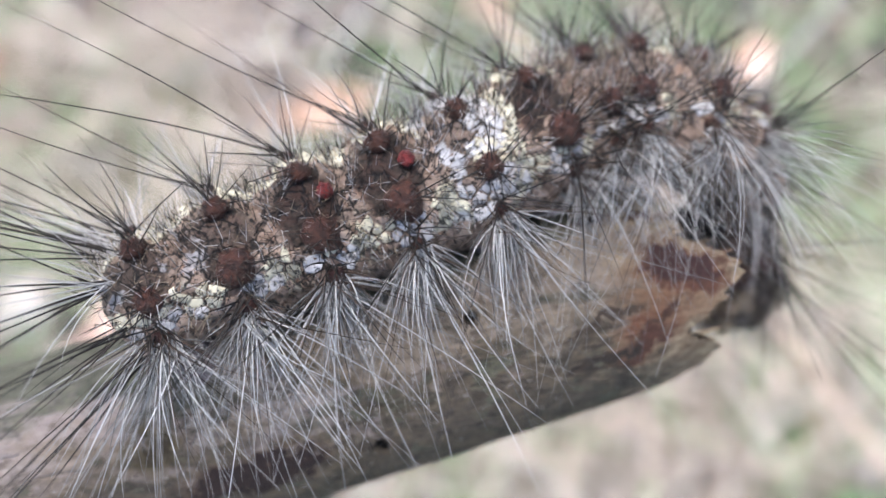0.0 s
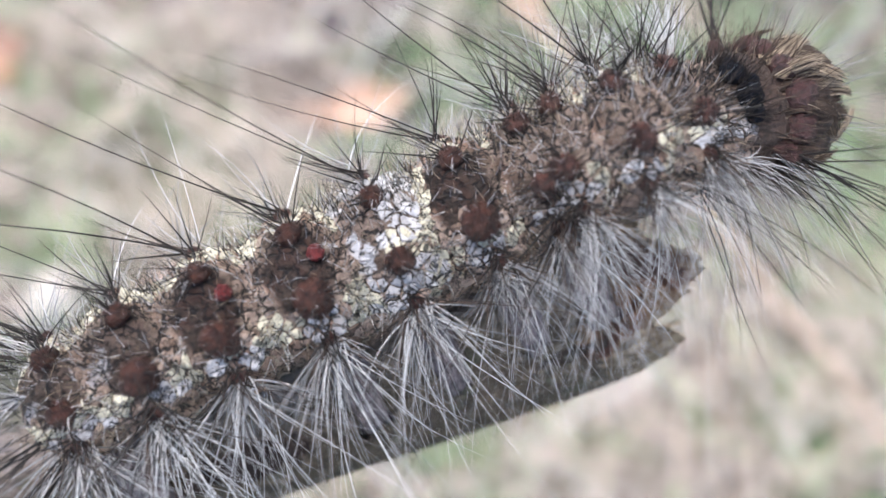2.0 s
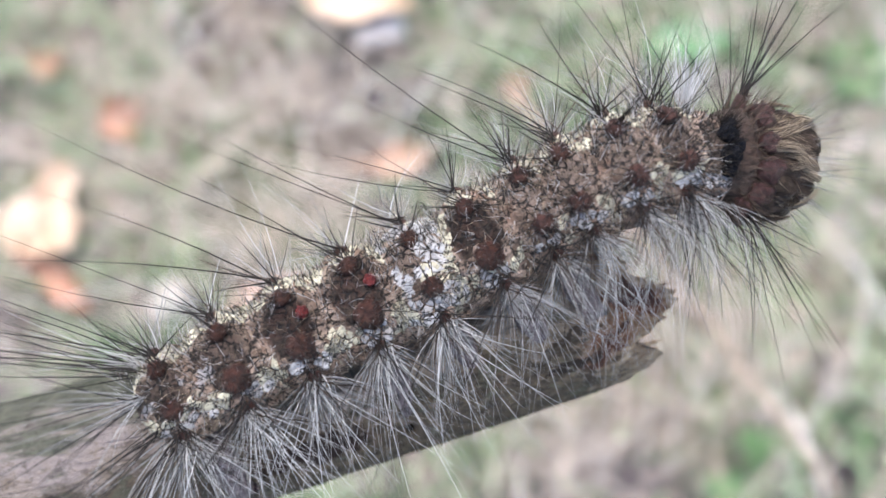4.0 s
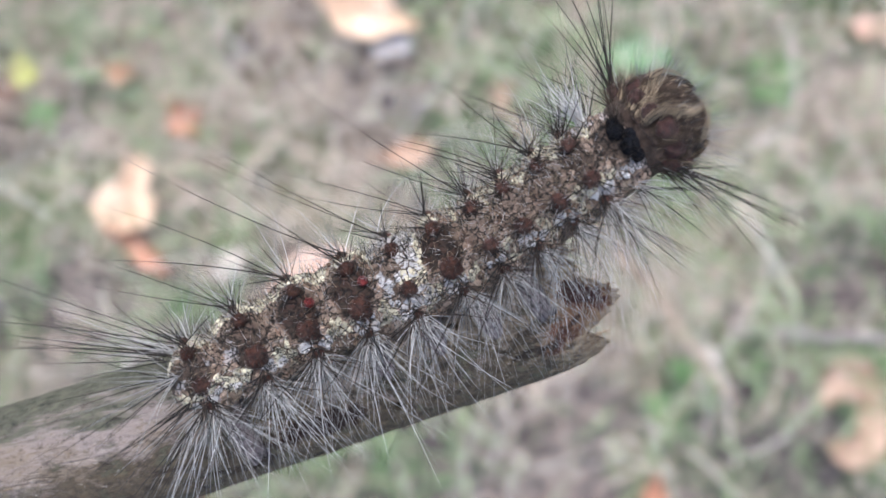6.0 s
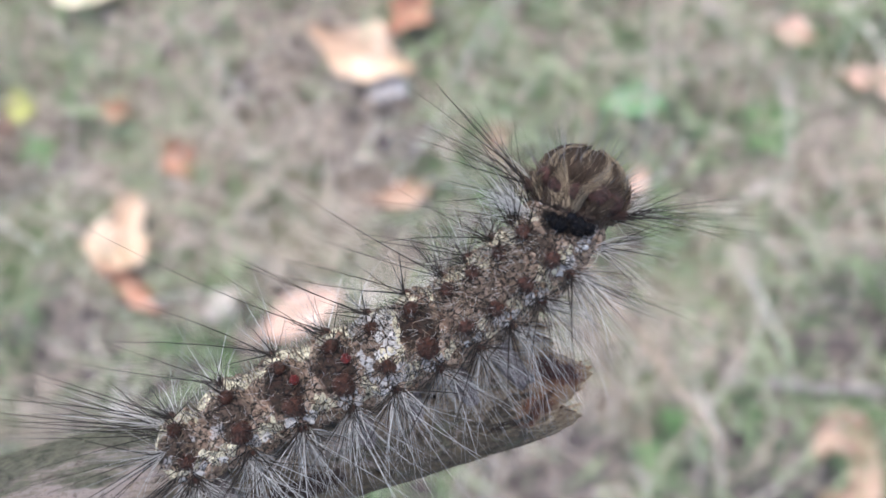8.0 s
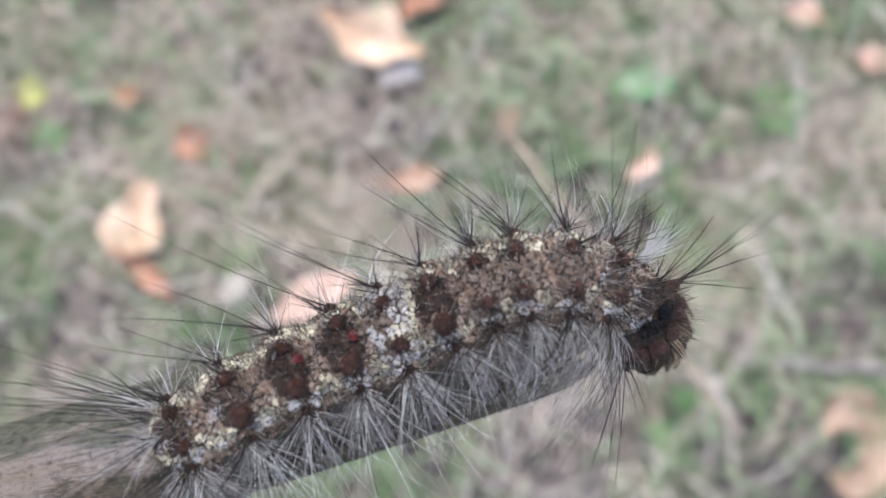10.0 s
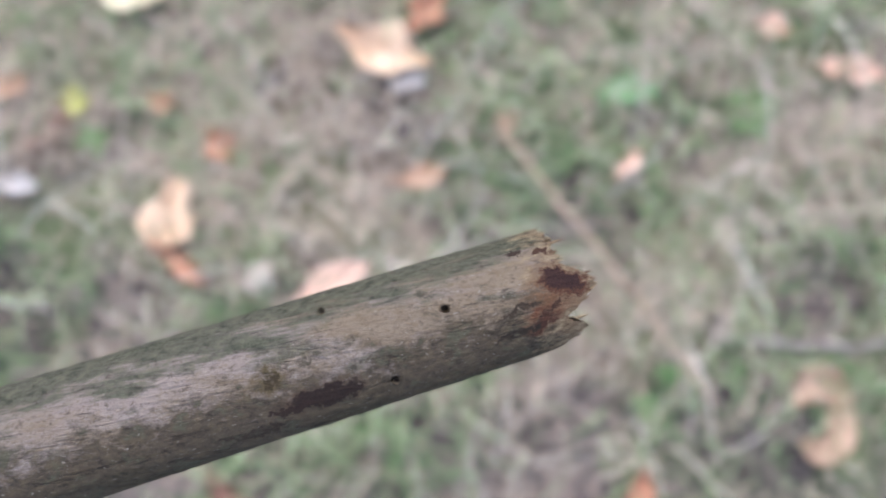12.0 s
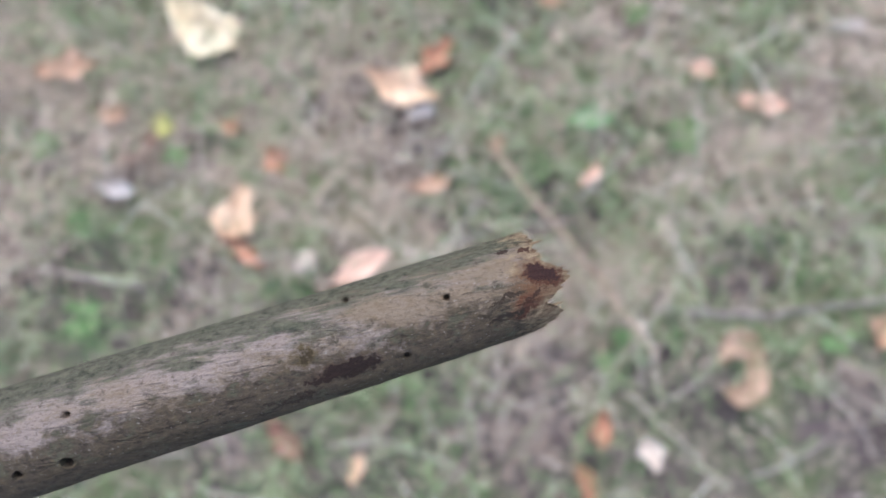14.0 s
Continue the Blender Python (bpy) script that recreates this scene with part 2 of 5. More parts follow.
    worn = n.bent(n.bent(n.bent(at, 350, 0.003), 1500, 0.0016), 4500, 0.0006)
    bx, by, bz = n.axes(worn)

    def stain(base, cx, cy, rx, ry, rgb, soft=0.3, slant=0.0):
        dx = n.math("DIVIDE", n.math("SUBTRACT", bx, cx * MM), rx * MM)
        dy = n.math("DIVIDE", n.math("SUBTRACT", n.math("SUBTRACT", by, cy * MM), n.math("MULTIPLY", dx, slant * rx * MM)), ry * MM)
        far = n.math("ADD", n.math("MULTIPLY", dx, dx), n.math("MULTIPLY", dy, dy))
        near = n.math("MULTIPLY", n.ramp(far, 1.05 - soft, 1.05, 0.94, 0), n.ramp(z, -0.013, -0.011))
        if soft > 0.5:
            near = n.math("MULTIPLY", near, n.ramp(mottle, 0.38, 0.54, 0.1, 1.0))
        return n.mix(near, base, n.mix(n.ramp(fine, 0.3, 0.7), tuple(c * 0.45 for c in rgb), rgb))

    base = stain(base, -9.3, -3.4, 6.0, 1.6, (0.16, 0.085, 0.05), 0.9)
    base = stain(base, -8.6, -3.5, 4.4, 1.2, (0.045, 0.02, 0.016))
    base = stain(base, -12.6, -4.0, 3.0, 0.45, (0.06, 0.028, 0.022))
    base = stain(base, -14.1, 0.2, 2.4, 1.7, (0.2, 0.145, 0.055), 0.9)
    base = stain(base, -14.0, 0.0, 1.2, 0.8, (0.1, 0.07, 0.03), 0.6)
    base = stain(base, -18.0, -5.4, 5.5, 0.6, (0.07, 0.04, 0.03), 0.6)
    # rust round the break and a maroon scab
    base = stain(base, 19.6, 0.4, 4.2, 3.4, (0.34, 0.165, 0.08), 0.95)
    base = stain(base, 17.4, -2.3, 3.2, 1.9, (0.27, 0.105, 0.05), 0.9, 0.25)
    base = stain(base, 20.9, 1.0, 2.75, 1.95, (0.2, 0.075, 0.04), 0.35, -0.3)
    base = stain(base, 20.8, 1.2, 2.3, 1.55, (0.085, 0.032, 0.027), 0.3, -0.35)
    base = stain(base, 17.2, -2.9, 2.0, 0.75, (0.14, 0.05, 0.03), 0.5, 0.2)
    base = stain(base, 19.0, -1.6, 1.6, 0.35, (0.12, 0.05, 0.028), 0.5, 0.4)
    base = stain(base, 14.4, -3.3, 3.2, 0.4, (0.06, 0.04, 0.028), 0.5, 0.2)
    base = stain(base, 14.8, -0.8, 3.6, 0.35, (0.1, 0.065, 0.04), 0.5, 0.12)
    base = stain(base, 12.5, -1.8, 2.4, 0.7, (0.1, 0.078, 0.052), 0.95, 0.3)
    base = stain(base, 16.6, 5.4, 1.1, 0.4, (0.07, 0.035, 0.024))
    base = stain(base, 19.4, 4.9, 1.0, 0.5, (0.13, 0.05, 0.03))
    base = stain(base, 5.2, 4.0, 1.3, 0.5, (0.2, 0.18, 0.13), 0.95)
    base = stain(base, -9.0, 1.2, 2.4, 0.6, (0.15, 0.13, 0.085), 0.95)
    # shade inside the holes, painted near-black over the modelled dents
    hx, hy, hz = n.axes(n.bent(at, 2500, 0.0006))
    for px, py, pr in PITS:
        dx, dy = n.math("SUBTRACT", hx, px * MM), n.math("SUBTRACT", hy, py * MM)
        far = n.math("SQRT", n.math("ADD", n.math("MULTIPLY", dx, dx), n.math("MULTIPLY", dy, dy)))
        base = n.mix(n.math("MULTIPLY", n.ramp(far, pr * 0.55 * MM, pr * 1.0 * MM, 0.92, 0), n.ramp(z, -0.013, -0.011)), base, (0.02, 0.014, 0.011))
    n.colour(base)
    n.bump(n.math("ADD", n.math("ADD", n.math("ADD", streak, n.math("MULTIPLY", fine, 0.5)), n.math("MULTIPLY", mottle, 0.8)), n.math("MULTIPLY", fissure, -0.7)), 1.0, 0.0011)
    return n.mat


def leaf_material(name, dark, light):
    n = Nodes(name, 0.55)
    at = n.coords()
    n.colour(n.mix(n.ramp(n.noise(at, 60, 5), 0.35, 0.65), dark, light))
    n.bump(n.noise(at, 300, 4), 0.5, 0.001)
    return n.mat


def grass_material(name, *stops):
    n = Nodes(name, 0.55)
    n.colour(n.steps(n.island(), *stops))
    return n.mat


def soil_material():
    n = Nodes("soil", 0.9)
    at = n.coords()
    base = n.mix(n.ramp(n.noise(at, 14, 6), 0.35, 0.65), (0.048, 0.039, 0.042), (0.17, 0.138, 0.138))
    base = n.mix(n.ramp(n.noise(at, 8, 4), 0.48, 0.62), base, (0.13, 0.17, 0.08))
    base = n.mix(n.ramp(n.noise(at, 120, 4), 0.5, 0.7), base, (0.42, 0.36, 0.31))
    n.colour(base)
    n.bump(n.noise(at, 90, 6), 0.8, 0.01)
    return n.mat


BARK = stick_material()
def torn_wood_material():
    n = Nodes("torn_wood", 0.8)
    at = n.coords((0.4, 1, 1))
    rot = n.noise(at, 1400, 5, 0.7)
    base = n.mix(n.ramp(n.noise(at, 500, 4), 0.42, 0.58), (0.16, 0.08, 0.045), (0.55, 0.42, 0.27))
    n.colour(n.mix(n.ramp(rot, 0.42, 0.36, 0, 0.9), base, (0.04, 0.022, 0.016)))
    n.bump(rot, 0.9, 0.0008)
    return n.mat


WOOD_CORE = torn_wood_material()
SOIL = soil_material()


# ---------------------------------------------------------------- mesh kit
def mesh_object(name, bm, material, parent=None, smooth=True):
    data = bpy.data.meshes.new(name)
    bm.to_mesh(data)
    bm.free()
    data.materials.append(material)
    if smooth:
        data.polygons.foreach_set("use_smooth", [True] * len(data.polygons))
    ob = new(name, data)
    ob.parent = parent
    return ob


def part(name, bm, material, parent, label=""):
    return tagged(mesh_object(name, bm, material, parent), label)


def listed(name, verts, faces, material, parent=None, smooth=True):
    data = bpy.data.meshes.new(name)
    data.from_pydata(verts, [], faces)
    data.materials.append(material)
    if smooth:
        data.polygons.foreach_set("use_smooth", [True] * len(data.polygons))
    ob = new(name, data)
    ob.parent = parent
    return ob


class Strands:
    """Many thin tapered bristles gathered into one mesh."""

    def __init__(self):
        self.verts, self.faces = [], []

    def add(self, base, way, length, radius, droop=Vector((0, 0, 0)), rings=5, tip=0.15):
        way = Vector(way).normalized()
        side = way.orthogonal().normalized()
        other = way.cross(side)
        first = len(self.verts)
        for k in range(rings):
            s = k / (rings - 1)
            p = Vector(base) + way * (length * s) + droop * (length * s * s)
            r = radius * (1 - (1 - tip) * s)
            for j in range(3):
                a = 2.0944 * j
                self.verts.append(p + side * (r * math.cos(a)) + other * (r * math.sin(a)))
        for k in range(rings - 1):
            for j in range(3):
                a, b = first + 3 * k + j, first + 3 * k + (j + 1) % 3
                self.faces.append((a, b, b + 3, a + 3))

    def path(self, points, radius, tip=0.2):
        """A bristle along given points."""
        first, rings = len(self.verts), len(points)
        way = (points[-1] - points[0]).normalized()
        side = way.orthogonal().normalized()
        other = way.cross(side)
        for k, p in enumerate(points):
            r = radius * (1 - (1 - tip) * k / (rings - 1))
            for j in range(3):
                a = 2.0944 * j
                self.verts.append(p + side * (r * math.cos(a)) + other * (r * math.sin(a)))
        for k in range(rings - 1):
            for j in range(3):
                a, b = first + 3 * k + j, first + 3 * k + (j + 1) % 3
                self.faces.append((a, b, b + 3, a + 3))

    def done(self, name, material, parent, label=""):
        return tagged(listed(name, self.verts, self.faces, material, parent), label)


# ---------------------------------------------------------------- ground
def ground_sheet():
    bm = bmesh.new()
    near = 90
    for j in range(near + 1):
        for i in range(near + 1):
            # fine in the middle, coarse towards the horizon
            u, v = 2 * i / near - 1, 2 * j / near - 1
            x, y = [math.copysign(0.9 * abs(w) / 0.7 if abs(w) < 0.7 else 0.9 + ((abs(w) - 0.7) / 0.3) ** 4 * 400, w) for w in (u, v)]
            z = 0.012 * noise.noise((x * 6, y * 6, 0)) + 0.005 * noise.noise((x * 25, y * 25, 3)) - 0.012
            bm.verts.new((x, y, z))
    bm.verts.ensure_lookup_table()
    for j in range(near):
        for i in range(near):
            a = j * (near + 1) + i
            bm.faces.new([bm.verts[k] for k in (a, a + 1, a + near + 2, a + near + 1)])
    return tagged(mesh_object("ground", bm, SOIL), "brown soil with patchy short grass and litter", "ground", kind="structure")


def blades(name, count, rng, length, width, lean, material, label, field=None, half=(1.05, 0.85)):
    """Flat bent blades scattered on the ground as one mesh."""
    verts, faces = [], []
    made = 0
    while made < count:
        x, y = rng.uniform(-half[0], half[0]), rng.uniform(-half[1], half[1])
        if field and rng.random() > field(x, y):
            continue
        made += 1
        turn, tall, wide = rng.uniform(0, 6.283), rng.uniform(*length), rng.uniform(*width)
        over = rng.uniform(*lean)
        way, side = Vector((math.cos(turn), math.sin(turn), 0)), Vector((-math.sin(turn), math.cos(turn), 0))
        first = len(verts)
        z0 = rng.uniform(-0.006, 0.004)
        curl = rng.uniform(-0.14, 0.14)
        for k in range(5):
            s = k / 4
            out, up = tall * s * math.sin(over * (0.5 + 0.5 * s)), tall * s * math.cos(over * (0.4 + 0.6 * s))
            p = Vector((x, y, z0)) + way * out + side * (curl * out * s) + Vector((0, 0, max(up, 0.001)))
            w = wide * (1 - 0.85 * s**1.6) * 0.5
            verts += [p - side * w, p + side * w + Vector((0, 0, w * 0.6))]
        for k in range(4):
            a = first + 2 * k
            faces.append((a, a + 1, a + 3, a + 2))
    ob = listed(name, verts, faces, material)
    return tagged(ob, label, "grass", kind="stuff")


GRASS_GREEN = grass_material("grass_green", (0.0, (0.07, 0.15, 0.045)), (1.0, (0.52, 0.61, 0.38)), (0.5, (0.23, 0.34, 0.155)))
GRASS_DRY = grass_material("grass_dry", (0.0, (0.26, 0.2, 0.155)), (1.0, (1.0, 0.88, 0.77)), (0.5, (0.59, 0.48, 0.38)))


def thinning(x, y):
    """Dense grass round the stick that thins out unevenly."""
    return max(0.0, min(1.0, (1.4 - math.hypot(x / 0.75, y / 0.6) + 0.25 * noise.noise((x * 4, y * 4, 2))) / 0.55))


def bare(x, y):
    """How bare the earth lies: a trodden hollow and a small dark scrape."""
    hollow = math.exp(-(((x - 0.26) / 0.16) ** 2) - ((y + 0.21) / 0.085) ** 2)
    scrape = math.exp(-(((x + 0.025) / 0.04) ** 2) - ((y - 0.1) / 0.05) ** 2)
    left = math.exp(-(((x + 0.27) / 0.08) ** 2) - ((y - 0.01) / 0.04) ** 2)
    spots = sum(math.exp(-(((x - cx) / rx) ** 2) - ((y - cy) / ry) ** 2) for cx, cy, rx, ry in ((0.226, -0.11, 0.03, 0.022), (0.04, -0.13, 0.035, 0.022), (0.32, -0.178, 0.1, 0.05), (-0.09, -0.2, 0.06, 0.03), (-0.3, -0.2, 0.1, 0.06), (0.3, -0.02, 0.05, 0.02), (0.42, -0.03, 0.06, 0.03)))
    return min(1.0, 0.9 * hollow + 0.85 * scrape + 0.6 * left + 0.8 * spots + (0.15 if y < -0.09 - 0.03 * noise.noise((x * 20, 0, 0)) else 0))


def lush(x, y):
    tufts = 0.8 * math.exp(-(((x - 0.16) / 0.05) ** 2) - ((y + 0.1) / 0.03) ** 2) + 0.3 * math.exp(-(((x - 0.24) / 0.07) ** 2) - ((y - 0.1) / 0.04) ** 2)
    return min(1, max(0.08, 0.48 + (0.2 if x < -0.12 else 0) + (0.25 if x > 0.22 and y < 0.06 else 0) + (0.3 if -0.1 < x < 0.22 and y < -0.06 else 0) + tufts + 2.0 * noise.noise((x * 6 + 3, y * 6, 1)) + 0.7 * noise.noise((x * 24, y * 24 + 5, 1)))) * (1 - 0.85 * bare(x, y))


def matted(x, y):
    return min(1, max(0.1, 0.4 + 2.4 * max(-0.2, min(0.12, y)) + 1.7 * noise.noise((x * 8 + 8, y * 8, 5)) + 0.7 * noise.noise((x * 26, y * 26, 9)))) * (1 - 0.85 * bare(x, y))


STRAW = grass_material("straw_bleached", (0.0, (0.6, 0.53, 0.47)), (1.0, (0.95, 0.9, 0.84)))


def strewn(x, y):
    return (0.3 + (0.15 if x > 0.2 else 0) + 0.8 * max(0.0, noise.noise((x * 7, y * 7, 12)))) * (1 - 0.6 * bare(x, y))


def build_ground():
    ground_sheet()
    rng = random.Random(5)
    blades("dry_grass", 30000, rng, (0.018, 0.065), (0.0005, 0.0014), (1.05, 1.55), GRASS_DRY, "matted dry straw-coloured grass lying on the soil", lambda x, y: matted(x, y) * thinning(x, y))
    blades("pale_straw", 1000, rng, (0.04, 0.12), (0.0009, 0.0018), (1.2, 1.6), STRAW, "long pale bleached straws strewn over the grass", lambda x, y: strewn(x, y) * thinning(x, y))
    blades("far_grass", 16000, rng, (0.04, 0.09), (0.003, 0.006), (0.5, 1.4), GRASS_GREEN, "rough grass farther off", lambda x, y: (1 - thinning(x, y)) * max(0.0, 1 - math.hypot(x, y) / 4.5), (4.5, 4.5))
    blades("far_straw", 16000, rng, (0.04, 0.1), (0.002, 0.005), (1.0, 1.5), GRASS_DRY, "dry matted grass farther off", lambda x, y: (1 - thinning(x, y)) * max(0.0, 1 - math.hypot(x, y) / 4.5), (4.5, 4.5))
    blades("green_grass", 20000, rng, (0.015, 0.055), (0.0012, 0.003), (0.4, 1.4), GRASS_GREEN, "short green grass growing in uneven patches", lambda x, y: lush(x, y) * thinning(x, y))


build_ground()


def leaf_mesh(length, width, lobes, curl, seed, fold=0.2):
    """A dry leaf: lobed outline, midrib fold, curled edges, a little thickness."""
    rng = random.Random(seed)
    bm = bmesh.new()
    rows, cols = 18, 9
    grid = []
    for i in range(rows + 1):
        s = i / rows
        rag = [1 + 0.45 * noise.noise((s * 5 + seed * 1.3, side, 0.5)) for side in (0.0, 4.0)]
        edge = math.sin(math.pi * min(1, s * 0.96 + 0.02)) ** 0.75 * (1 + 0.28 * math.sin(s * lobes * 6.283 + seed)) * width * 0.5
        line = []
        for j in range(cols + 1):
            v = 2 * j / cols - 1
            x, y = (s - 0.5) * length, v * edge * rag[v > 0] + 0.06 * length * math.sin(s * 3 + seed)
            z = abs(v) * fold * width * 0.5 + curl * length * (s - 0.5) ** 2 + 0.06 * width * noise.noise((s * 4 + seed, v * 2, seed))
            z += curl * width * 0.6 * abs(v) ** 3 * rng.uniform(0.7, 1.2)
            line.append(bm.verts.new((x, y, z)))
        grid.append(line)
    for i in range(rows):
        for j in range(cols):
            bm.faces.new((grid[i][j], grid[i + 1][j], grid[i + 1][j + 1], grid[i][j + 1]))
    bmesh.ops.recalc_face_normals(bm, faces=bm.faces)
    bmesh.ops.solidify(bm, geom=bm.faces[:], thickness=0.0006)
    return bm


GRASS_PALE = leaf_material("straw_pale", (0.46, 0.4, 0.34), (0.72, 0.66, 0.58))
TWIG_GREY = leaf_material("twig_grey", (0.2, 0.17, 0.165), (0.46, 0.4, 0.385))
STEM_BROWN = leaf_material("stem_tan", (0.45, 0.33, 0.24), (0.66, 0.5, 0.39))

LEAF = {
    "orange": leaf_material("leaf_orange", (0.44, 0.26, 0.17), (0.66, 0.44, 0.32)),
    "tan": leaf_material("leaf_tan", (0.6, 0.39, 0.25), (0.93, 0.73, 0.55)),
    "pink": leaf_material("leaf_pinkish", (0.62, 0.38, 0.28), (0.95, 0.7, 0.58)),
    "maroon": leaf_material("leaf_maroon", (0.16, 0.08, 0.065), (0.34, 0.17, 0.13)),
    "brown": leaf_material("leaf_brown", (0.34, 0.22, 0.15), (0.56, 0.39, 0.29)),
    "red": leaf_material("leaf_red", (0.34, 0.16, 0.1), (0.62, 0.32, 0.21)),
    "cream": leaf_material("leaf_cream", (0.7, 0.55, 0.35), (0.98, 0.9, 0.7)),
    "chalk": leaf_material("leaf_chalky", (0.6, 0.52, 0.46), (0.88, 0.8, 0.73)),
    "green": leaf_material("leaf_green", (0.09, 0.26, 0.1), (0.2, 0.44, 0.2)),
    "weed": leaf_material("leaf_weed", (0.09, 0.2, 0.06), (0.26, 0.42, 0.18)),
    "yellow": leaf_material("leaf_yellow", (0.36, 0.38, 0.08), (0.55, 0.55, 0.18)),
    "white": leaf_material("leaf_pale", (0.4, 0.38, 0.38), (0.7, 0.67, 0.67)),
}


def leaf_ribs(ob, length, width, curl, seed, fold=0.2):
    """The raised midrib of a leaf and the stalk that it ends in."""
    rng = random.Random(seed + 500)

    def spine(s):
        x, y = (s - 0.5) * length, 0.06 * length * math.sin(s * 3 + seed)
        return Vector((x, y, curl * length * (s - 0.5) ** 2 + 0.06 * width * noise.noise((s * 4 + seed, 0, seed)) + 0.0005))

    def tube(points, thick, thin):
        bm = bmesh.new()
        loops = []
        for n, p in enumerate(points):
            r = thick + (thin - thick) * n / (len(points) - 1)
            loops.append([bm.verts.new(p + Vector((0, r * math.cos(a), r * math.sin(a)))) for a in (0, 1.2566, 2.5133, 3.7699, 5.0265)])
        for p, q in zip(loops, loops[1:]):
            for j in range(5):
                bm.faces.new((p[j], p[(j + 1) % 5], q[(j + 1) % 5], q[j]))
        bm.faces.new(loops[-1])
        bm.faces.new(loops[0])
        bmesh.ops.recalc_face_normals(bm, faces=bm.faces)
        return bm

    part("midrib", tube([spine(n / 8) for n in range(9)], 0.0007, 0.0003), STEM_BROWN, ob)
    root, bow = spine(0.0), rng.uniform(-0.25, 0.25)
    part("stalk", tube([root + Vector((-n * length * 0.05, bow * n * n * length * 0.012, 0.0004 * n)) for n in range(6)], 0.0007, 0.0009), STEM_BROWN, ob)


def leaf(colour, x, y, length, width, turn, label, lobes=2, curl=0.25, z=0.014, tilt=0.0, name="dead_leaf", seed=1):
    ob = mesh_object(name, leaf_mesh(length, width, lobes, curl, seed), LEAF[colour])
    ob.matrix_basis = pose(x, y, z, tilt, 0.5 * tilt, turn)
    leaf_ribs(ob, length, width, curl, seed)
    return tagged(ob, label, "leaf", "fallen leaves on the grass")


def crescent_leaf(x, y):
    """A narrow leaf rolled into an open ring."""
    bm = bmesh.new()
    lines = []
    for i in range(29):
        s = i / 28
        a = radians(165 - 300 * s)
        half = 0.0135 * math.sin(math.pi * (0.06 + 0.9 * s)) ** 0.6 * (1 + 0.25 * noise.noise((s * 7, 1, 2)))
        line = []
        for v in (-1, -0.5, 0, 0.5, 1):
            r = 0.0215 + v * half
            line.append(bm.verts.new((r * math.cos(a) * 0.85, r * math.sin(a) * 1.15, 0.006 * v * v + 0.004 * math.sin(s * 9))))
        lines.append(line)
    for p, q in zip(lines, lines[1:]):
        for j in range(4):
            bm.faces.new((p[j], p[j + 1], q[j + 1], q[j]))
    bmesh.ops.recalc_face_normals(bm, faces=bm.faces)
    bmesh.ops.solidify(bm, geom=bm.faces[:], thickness=0.0006)
    ob = tagged(mesh_object("dead_leaf", bm, LEAF["brown"]), "orange-brown leaf rolled into a crescent on thatch", "leaf", "fallen leaves on the grass")
    ob.matrix_basis = pose(x, y, 0.01)
    return ob


def twig(name, points, radius, material, label):
    """A thin round stem along a bent line, with a knot here and there."""
    bm = bmesh.new()
    loops = []
    points = [Vector(p) for p in points]
    steps = 40
    for i in range(steps + 1):
        u = i / steps * (len(points) - 1)
        k = min(int(u), len(points) - 2)
        p = points[k].lerp(points[k + 1], u - k)
        way = (points[k + 1] - points[k]).normalized()
        side = way.cross(Vector((0, 0, 1))).normalized()
        up = side.cross(way)
        r = radius * (1 - 0.45 * i / steps) * (1 + 0.18 * noise.noise((i * 0.7, radius * 900, 1)))
        p = p + side * (0.004 * noise.noise((i * 0.12, radius * 500, 7)))
        loops.append([bm.verts.new(p + side * (r * math.cos(a)) + up * (r * math.sin(a))) for a in (0, 1.047, 2.094, 3.142, 4.189, 5.236)])
    for a, b in zip(loops, loops[1:]):
        for j in range(6):
            bm.faces.new((a[j], a[(j + 1) % 6], b[(j + 1) % 6], b[j]))
    bm.faces.new(loops[0])
    bm.faces.new(loops[-1])
    bmesh.ops.recalc_face_normals(bm, faces=bm.faces)
    return tagged(mesh_object(name, bm, material), label, name.split("_")[-1])


def sprig(x, y, size, count, colour, label, seed):
    """A small weed: several oval leaves round a stem."""
    rng = random.Random(seed)
    plant = tagged(new("weed_plant"), label, "weed")
    plant.matrix_basis = pose(x, y, 0.004)
    for n in range(count):
        ob = part("weed_leaf", leaf_mesh(size * rng.uniform(0.7, 1.1), size * rng.uniform(0.3, 0.5), 0.3, 0.15, seed + n), LEAF[colour], plant)
        turn = 6.283 * n / count + rng.uniform(-0.4, 0.4)
        ob.matrix_basis = pose(0, 0, 0, 0, 0, math.degrees(turn)) @ pose(size * 0.5, 0, 0.006 + 0.004 * rng.random(), 0, -rng.uniform(0, 25), 0)
    return plant


